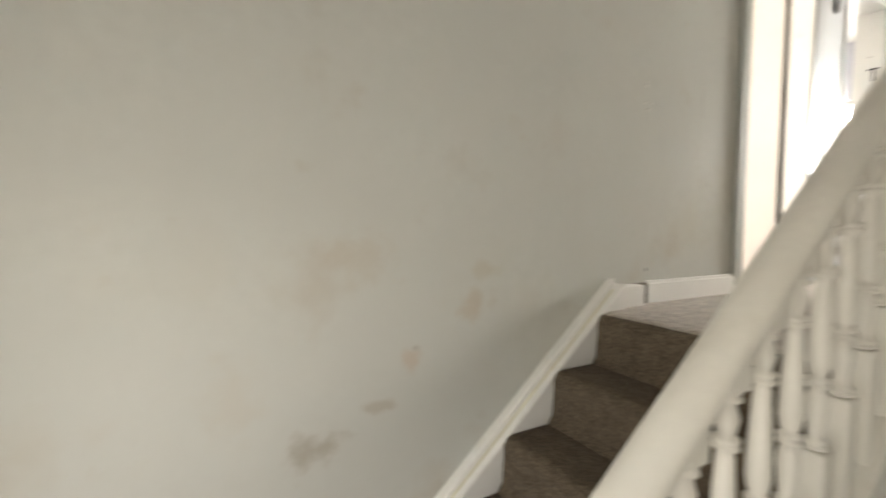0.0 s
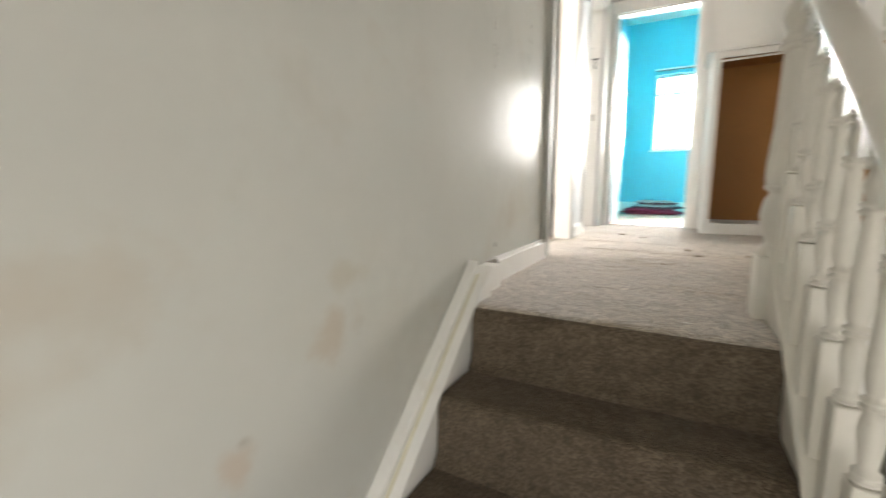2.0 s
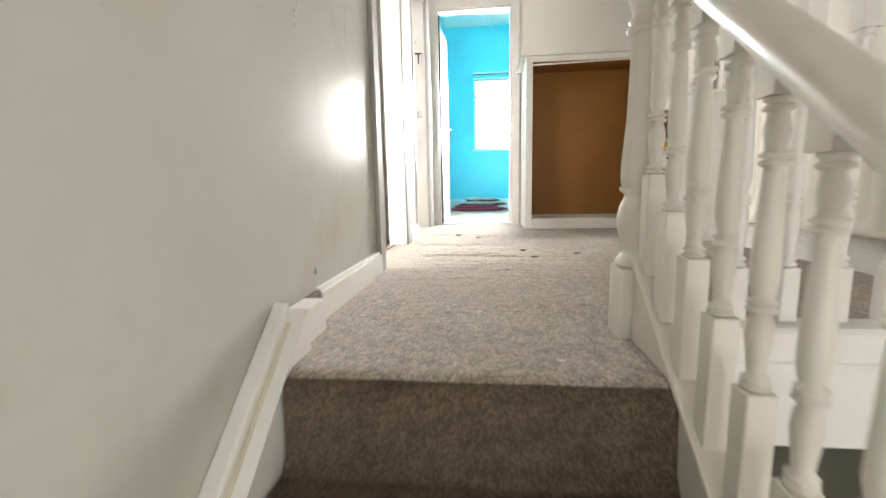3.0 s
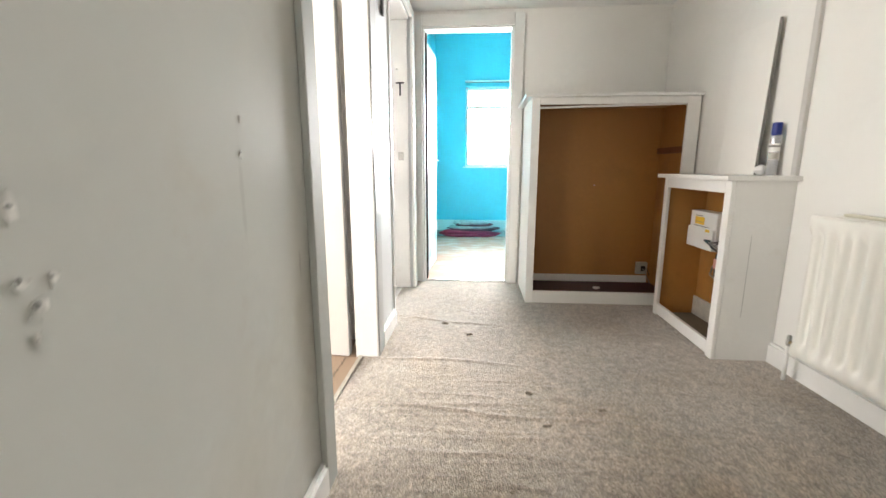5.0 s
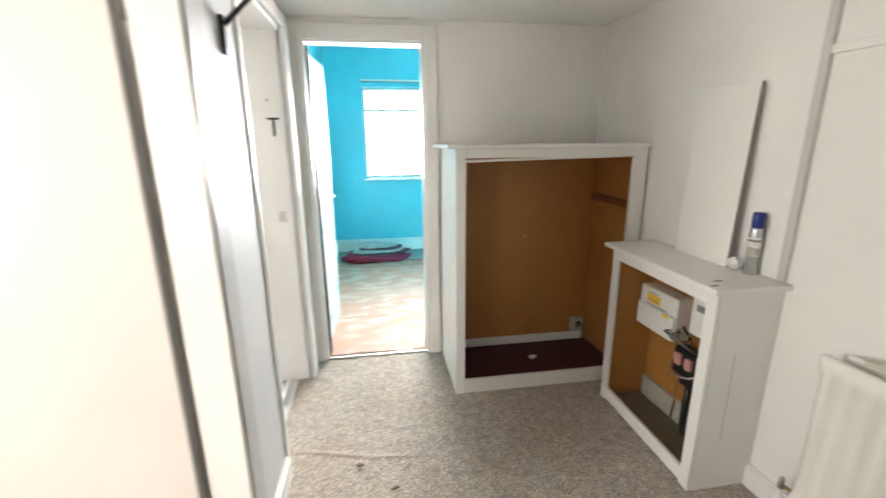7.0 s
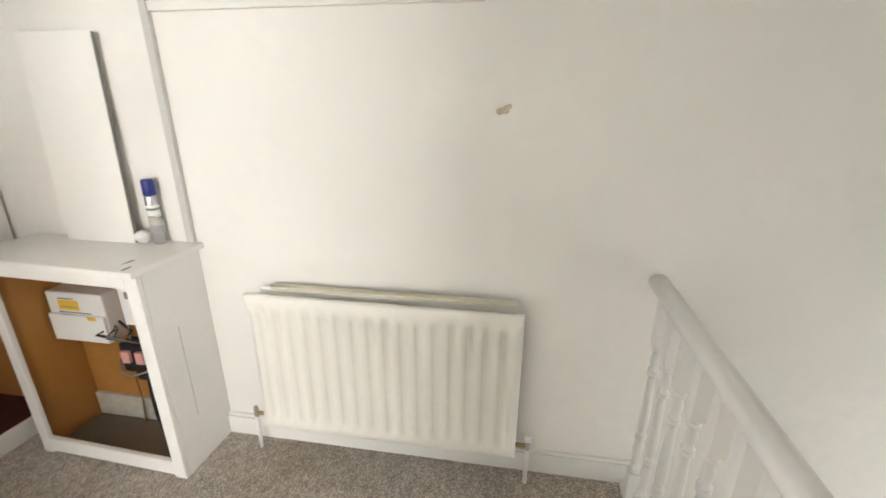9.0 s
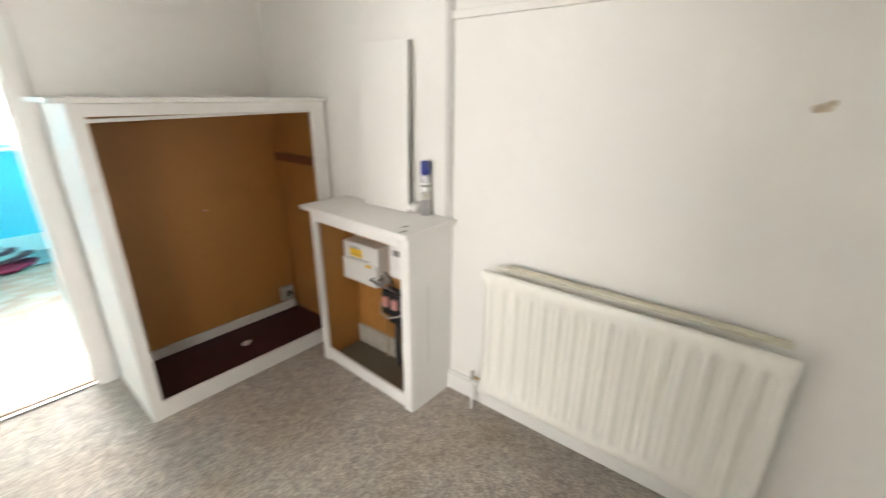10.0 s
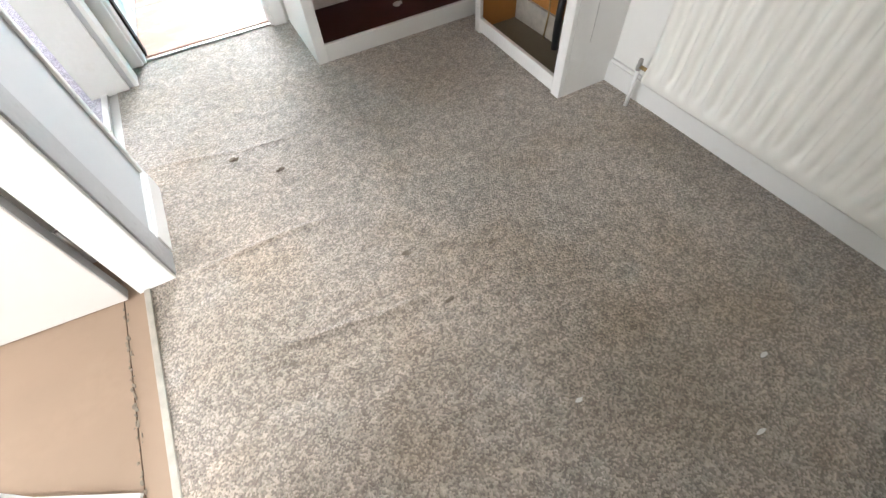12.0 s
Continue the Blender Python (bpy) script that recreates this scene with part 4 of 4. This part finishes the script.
part("body", block(-0.07, 0.0, -0.075, 0.075, -0.075, 0.06, 0.010, 3), M_BLACK, cut)
part("neck", block(-0.05, -0.002, -0.045, 0.045, -0.13, -0.076, 0.008), M_BLACK, cut)
for y in (-0.03, 0.035):
    part("connector", block(-0.088, -0.071, y - 0.018, y + 0.018, -0.02, 0.035, 0.004), M_PINK, cut, "pink connector block")
part("service_cable", tube([(-0.028, 0.0, -0.13), (-0.03, 0.005, -0.22), (-0.035, 0.0, -0.30), (-0.03, 0.0, -0.388)], 0.017, 10), M_BLACK, cut)
for i in range(6):
    y0 = random.uniform(-0.06, 0.06)
    part("wire", tube([(-0.04, y0, 0.055), (-0.08 - 0.01 * i, y0 + 0.03, 0.085 + 0.01 * i), (-0.06, y0 + 0.05, 0.12), (-0.04, y0 + 0.06 + 0.02 * i, 0.15)], 0.0055), M_BLACK if i % 2 else M_PRINT, cut)
part("grey_wire", tube([(-0.075, 0.07, -0.01), (-0.10, 0.05, -0.055), (-0.105, 0.0, -0.065), (-0.095, -0.06, -0.045), (-0.05, -0.10, -0.01)], 0.005), M_STEEL, cut)
part("earth_wire", tube([(-0.03, 0.055, -0.06), (-0.02, 0.09, -0.15), (-0.02, 0.085, -0.26), (-0.02, 0.10, -0.386)], 0.004), M_BRASS, cut)

# ---------------------------------------------------------------- things on and above the meter cupboard
TOPZ = BZ + 0.0225
can = thing("aerosol_can", (1.846, 2.09, TOPZ), "silver aerosol can with a dark blue cap", "spray can")
part("tin", lathe(bmesh.new(), [(0.0195, 0.0), (0.0218, 0.003), (0.0218, 0.170), (0.0205, 0.182), (0.018, 0.188)], 24), M_CANBODY, can)
part("printed_band", lathe(bmesh.new(), [(0.0219, 0.075), (0.0222, 0.076), (0.0222, 0.105), (0.0219, 0.106)], 24), M_DINGY, can, "grey printed band")
part("printed_band", lathe(bmesh.new(), [(0.0219, 0.112), (0.0222, 0.113), (0.0222, 0.148), (0.0219, 0.149)], 24), M_PLASTIC, can, "white printed band")
part("print_bar", lathe(bmesh.new(), [(0.0223, 0.132), (0.0225, 0.133), (0.0225, 0.140), (0.0223, 0.141)], 24), M_PRINT, can)
part("cap", lathe(bmesh.new(), [(0.0205, 0.188), (0.0213, 0.190), (0.0206, 0.240), (0.0187, 0.245), (0.004, 0.246)], 24), M_BLUECAP, can, "dark blue cap")
roll = thing("white_tape_roll", (1.838, 2.155, TOPZ), "small crumpled white lump beside the spray can", "scrap")
part("lump", lump(bmesh.new(), (0, 0, 0.026), (0.028, 0.032, 0.026), 4, 2, 0.25), M_FLUFF, roll)
board = thing("leaning_board", (0, 0, 0), "white board leaning upright against the wall", "board")
board.matrix_basis = pose(right_wall_x(2.33) - 0.052, 2.33, TOPZ, 0, 2.0, RIGHT_TURN)
part("panel", block(-0.006, 0.006, -0.150, 0.150, 0.0, 0.735, 0.002), M_WALL, board)
# dark strip paints in the board's edge and the shadow gap beside it
part("shadow_edge", block(-0.005, 0.007, -0.1535, -0.1505, 0.002, 0.732, 0), M_PRINT, board, "board edge with its shadow gap in dark grey")


def on_right_wall(y, z):
    return pose(right_wall_x(y), y, z, 0, 0, RIGHT_TURN)


trunk = new("cable_trunking")
trunk.matrix_basis = on_right_wall(1.980, 0.0)
tagged(trunk, "white painted cable trunking running up the wall and along it", "trunking")
part("upright", block(-0.020, -0.0005, -0.014, 0.014, TOPZ + 0.001, CEIL - 0.002, 0.003), M_TRUNK_SHADED, trunk)
part("crosspiece", block(-0.018, -0.0005, -1.10, -0.0145, 1.685, 1.715, 0.004), M_WALL, trunk)
chip = new("plaster_chip")
chip.matrix_basis = on_right_wall(0.81, 1.39)
tagged(chip, "small bare plaster chip in the white wall", "wall damage")
bm = bmesh.new()
for y, z, s in ((0.0, 0.0, 0.014), (0.018, -0.005, 0.011), (-0.012, 0.010, 0.008)):
    lump(bm, (0.0, y, z), (0.0022, s, s), y * 50 + 2, 2, 0.5)
part("patch", bm, M_PLASTER, chip)

# ---------------------------------------------------------------- doors
door = thing("door_1", (-0.188, 1.848, 0.004), "cream white flush door standing open into the front bedroom", "door", kind="structure", rz=-4.5)
part("leaf", block(-0.71, 0.0, 0.004, 0.040, 0, 1.95, 0.003), M_DOOR, door)
part("edge_strip", block(0.0003, 0.003, 0.006, 0.038, 0.01, 1.94, 0), M_TRIM_GREY, door, "bare grey hinge edge")
for z in (0.22, 1.70):
    part("hinge", tube([(0.008, 0.044, z), (0.008, 0.044, z + 0.09)], 0.006), M_STEEL, door)
part("door_handle", tube([(-0.65, 0.004, 0.98), (-0.65, -0.05, 0.98), (-0.55, -0.052, 0.98)], 0.008), M_STEEL, door)
door3 = thing("door_3", (0.0, 3.462, 0.006), "scuffed white door standing open against the cyan bedroom wall", "door", kind="structure", rz=-3.4)
part("leaf", block(-0.036, 0.0, 0.0, 0.69, 0, 1.95, 0.003), M_DOORPATCH, door3)
part("door_handle", tube([(0.0, 0.62, 1.0), (0.026, 0.62, 1.0), (0.028, 0.55, 1.0)], 0.008), M_STEEL, door3)
part("handle_plate", block(0.0003, 0.005, 0.60, 0.64, 0.93, 1.07, 0.001), M_STEEL, door3)
marks = random.Random(5)
for k in range(16):
    y, z, h = marks.uniform(0.08, 0.66), marks.uniform(0.22, 0.85), marks.uniform(0.012, 0.034)
    part("scuff", prism([(y + 0.3 * h * math.cos(t) * (1 + 0.4 * math.sin(2 * t + z * 9)), z + h * math.sin(t)) for t in np.linspace(0, 5.7, 9)], 0.0003, 0.0010, "x"), M_PRINT, door3, "dark scuff mark")

hook = thing("coat_hook", (-0.128, 3.124, 1.507), "dark metal T-shaped hook on the door lining", "hook")
part("bar", block(-0.03, 0.03, -0.012, 0.0, 0.028, 0.038, 0.002), M_BLACK, hook)
part("stem", block(-0.006, 0.006, -0.010, 0.0, -0.055, 0.0278, 0.002), M_BLACK, hook)
part("screw_stub", tube([(-0.02, -0.001, 0.125), (-0.02, -0.020, 0.128)], 0.005), M_STEEL, hook)
keep = thing("latch_keep", (-0.13, 3.1245, 1.02), "small metal latch keep on the door lining", "latch")
part("plate", block(-0.02, 0.02, -0.004, 0.0, -0.03, 0.03, 0.001), M_STEEL, keep)
part("lip", block(-0.008, 0.012, -0.010, -0.004, -0.012, 0.012, 0.001), M_STEEL, keep)
brk = thing("black_bracket", (-0.0545, 2.19, 1.74), "black metal wall bracket with a sloping stay rod", "bracket")
part("plate", block(0.0, 0.014, -0.014, 0.014, -0.055, 0.055, 0.003), M_BLACK, brk)
part("stay_rod", tube([(0.012, 0.0, 0.03), (0.10, 0.03, 0.125), (0.20, 0.06, 0.24), (0.285, 0.08, 0.345)], 0.009), M_BLACK, brk)
part("rod_foot", block(0.262, 0.308, 0.055, 0.105, 0.338, 0.349, 0.002), M_BLACK, brk)

# ---------------------------------------------------------------- cyan bedroom and side bedroom
track = thing("curtain_track", (0.9, 6.17, 2.125), "thin white curtain track above the cyan bedroom window", "curtain track")
part("track", block(-0.64, 0.75, -0.012, 0.012, -0.011, 0.011, 0.003), M_PLASTIC, track)
# the track's underside shadow, built as a grey strip
part("shadow_strip", block(-0.64, 0.75, -0.014, 0.03, -0.017, -0.0112, 0.001), M_PRINT, track, "grey strip for the shadow under the track")
for x in (-0.5, 0.1, 0.6):
    part("fixing", block(x - 0.012, x + 0.012, 0.0125, 0.03, -0.01, 0.014, 0.001), M_STEEL, track)


def folded(x, y, z, w, d, h, mat, seed, name="folded_layer"):
    """One soft fold of cloth: a rounded slab with an uneven edge."""
    bm = bmesh.new()
    n, rows = 28, 5
    rings = []
    for j in range(rows):
        u = j / (rows - 1)
        bulge = 0.80 + 0.20 * math.sin(math.pi * u)
        ring = []
        for k in range(n):
            t = 2 * math.pi * k / n
            e = 1 + 0.30 * noise.noise(Vector((math.cos(t) * 2.3, math.sin(t) * 2.3, seed + u)))
            cx, cy = abs(math.cos(t)) ** 0.55 * math.copysign(1, math.cos(t)), abs(math.sin(t)) ** 0.55 * math.copysign(1, math.sin(t))
            ring.append(bm.verts.new((x + cx * w * bulge * e, y + cy * d * bulge * e, z + h * u + 0.030 * u * noise.noise(Vector((cx * 2.2, cy * 2.2, seed))))))
        rings.append(ring)
    for a, b in zip(rings, rings[1:]):
        for k in range(n):
            bm.faces.new((a[k], a[(k + 1) % n], b[(k + 1) % n], b[k])).smooth = True
    top = bm.verts.new((x, y, z + h * 1.1))
    for k in range(n):
        bm.faces.new((rings[-1][k], rings[-1][(k + 1) % n], top)).smooth = True
    bm.faces.new(rings[0][::-1])
    return bm, mat, name


cloth = thing("folded_blankets", (0.34, 5.76, 0.005), "heap of folded crimson and silver blankets on the floor", "blankets")
for i, (x, y, w, d, h, mat) in enumerate([(0.0, 0.0, 0.40, 0.17, 0.045, M_CRIMSON), (-0.05, -0.02, 0.33, 0.16, 0.035, M_CRIMSON), (0.06, 0.02, 0.33, 0.16, 0.03, M_DARKCLOTH),
                                          (0.03, 0.03, 0.31, 0.15, 0.035, M_SILVERCLOTH), (0.06, 0.03, 0.25, 0.13, 0.025, M_DARKCLOTH), (0.02, 0.04, 0.24, 0.12, 0.03, M_SILVERCLOTH)]):
    z = (0.0, 0.042, 0.076, 0.103, 0.136, 0.158)[i]
    bm, mat, nm = folded(x, y, z, w, d, h, mat, i * 2.7)
    part(nm, bm, mat, cloth, {M_CRIMSON: "crimson fold", M_DARKCLOTH: "dark plum fold", M_SILVERCLOTH: "silver fold"}[mat])
bars = thing("metal_bars", (0.05, 6.10, 0.01), "thin grey bars lying along the cyan wall", "bars")
part("bar", block(-0.22, 0.25, -0.010, 0.010, 0.0, 0.018, 0.002), M_STEEL, bars)
part("bar", block(-0.20, 0.28, 0.016, 0.034, 0.0, 0.014, 0.002), M_PRINT, bars)

rad2 = thing("radiator", (-1.95, 6.09, 0.13), "white radiator under the side bedroom window", "radiator")
rad2.matrix_basis = pose(-0.95, 6.09, 0.13, 0, 0, 90)
part("front_panel", radiator_panel(1.0, 0.62, 20), M_RADIATOR, rad2)
part("back_panel", block(0.03, 0.06, 0.02, 0.98, 0.0, 0.61, 0.004), M_RADIATOR, rad2)
part("pipe", tube([(0.03, 0.03, 0.0), (0.03, 0.03, -0.128)], 0.008), M_RADIATOR, rad2)
part("pipe", tube([(0.03, 0.97, 0.0), (0.03, 0.97, -0.128)], 0.008), M_RADIATOR, rad2)
part("wall_bracket", block(0.06, 0.105, 0.45, 0.55, 0.1, 0.5, 0.002), M_RADIATOR, rad2)

blockob = thing("wooden_block", (-1.2, 6.03, 0.003), "bare tan wooden block on the bedroom floor under the radiator", "wooden block", rz=4.0)
part("block", block(-0.11, 0.11, -0.04, 0.03, 0.0, 0.10, 0.004), M_HARDBOARD, blockob)

# ---------------------------------------------------------------- marks and litter
def flake(y, z, s, q, seed):
    """A torn-edged patch a little proud of the wall, with its own rim."""
    pts = []
    for k in range(18):
        t = 2 * math.pi * k / 18
        r = s * (1 + 0.55 * noise.noise(Vector((math.cos(t) * 1.6, math.sin(t) * 1.6, seed))))
        pts.append((y + r * math.cos(t), z + r * q * math.sin(t)))
    return pts


damage = thing("plaster_damage", (0.0, 0.292, 0.808), "chipped plaster holes in the grey stair wall", "wall damage")
for i, (y, z, s, q) in enumerate(((-0.012, 0.088, 0.007, 1.7), (-0.015, 0.016, 0.008, 0.7), (0.016, 0.014, 0.005, 1.2), (-0.002, -0.012, 0.009, 0.9), (-0.010, -0.045, 0.003, 2.2), (0.399, 0.215, 0.004, 1.2), (0.393, 0.151, 0.005, 0.8))):
    rim = part("rim", prism(flake(y + 0.003, z - 0.002, s * 1.5, q, i + 9.0), 0.0002, 0.0010, "x"), M_STAIR_WALL, damage)
    part("chip", prism(flake(y, z, s, q, i * 2.3), 0.0002, 0.0014, "x"), M_RAWPLASTER, damage, "pale bare plaster")
    part("hole", prism(flake(y - 0.35 * s, z + 0.3 * s, 0.45 * s, 0.8, i * 1.9 + 4.0), 0.0003, 0.0018, "x"), M_PRINT, damage, "dark hole")
for nm, y, z, s in (("wall_nail", 0.31, 0.138, 0.007),):
    n = thing(nm, (0.0, y, z), "small dark nail hole in the stair wall", "nail")
    part("head", lump(bmesh.new(), (0.002, 0, 0), (0.002, s * 0.7, s * 1.3), y * 10, 2, 0.4), M_PRINT, n)
for i, (x, y, s) in enumerate(((0.261, 2.335, 0.016), (0.412, 2.177, 0.012), (0.675, 1.555, 0.014), (0.709, 1.33, 0.012), (0.941, 1.453, 0.011), (0.55, 1.0, 0.007), (0.30, 1.75, 0.006))):
    lint = thing("carpet_fluff", (x, y, 0.004), "tuft of brown lint on the carpet", "lint", "lint on the carpet")
    bm = bmesh.new()
    for k in range(3):
        lump(bm, (random.uniform(-1, 1) * s, random.uniform(-0.4, 0.4) * s, s * 0.3), (s * 0.8, s * 0.45, s * 0.35), i * 3 + k, 2, 0.6)
    part("tuft", bm, M_LINT, lint)
for i, (x, y, a) in enumerate(((1.376, 0.75, 0.4), (1.20, 0.62, 0.9), (0.62, 0.05, -0.5), (0.86, 0.9, 0.2))):
    sp = thing("white_speck", (x, y, 0.004), "small white paint fleck on the carpet", "fleck", "flecks on the carpet")
    part("fleck", lump(bmesh.new(), (0, 0, 0.001), (0.011 + 0.006 * math.sin(a), 0.005, 0.0015), i + 7, 2, 0.6), M_FLUFF, sp)
loose = thing("loose_strip", (-0.40, 1.345, -0.001), "loose white painted strip lying on the hardboard floor", "strip", rz=-27.0)
part("strip", block(-0.28, 0.22, -0.05, -0.002, 0.0, 0.012, 0.002), M_TRIM, loose)
dust = thing("dust_line", (-0.2045, 1.5, -0.002), "line of brown dust along the floor joint", "dust", kind="stuff")
bm = bmesh.new()
for k in range(60):
    lump(bm, (random.gauss(0, 0.004), random.uniform(-0.36, 0.34), 0.001), (random.uniform(0.002, 0.005), random.uniform(0.003, 0.010), 0.0012), k, 1, 0.5)
part("dust", bm, M_LINT, dust)
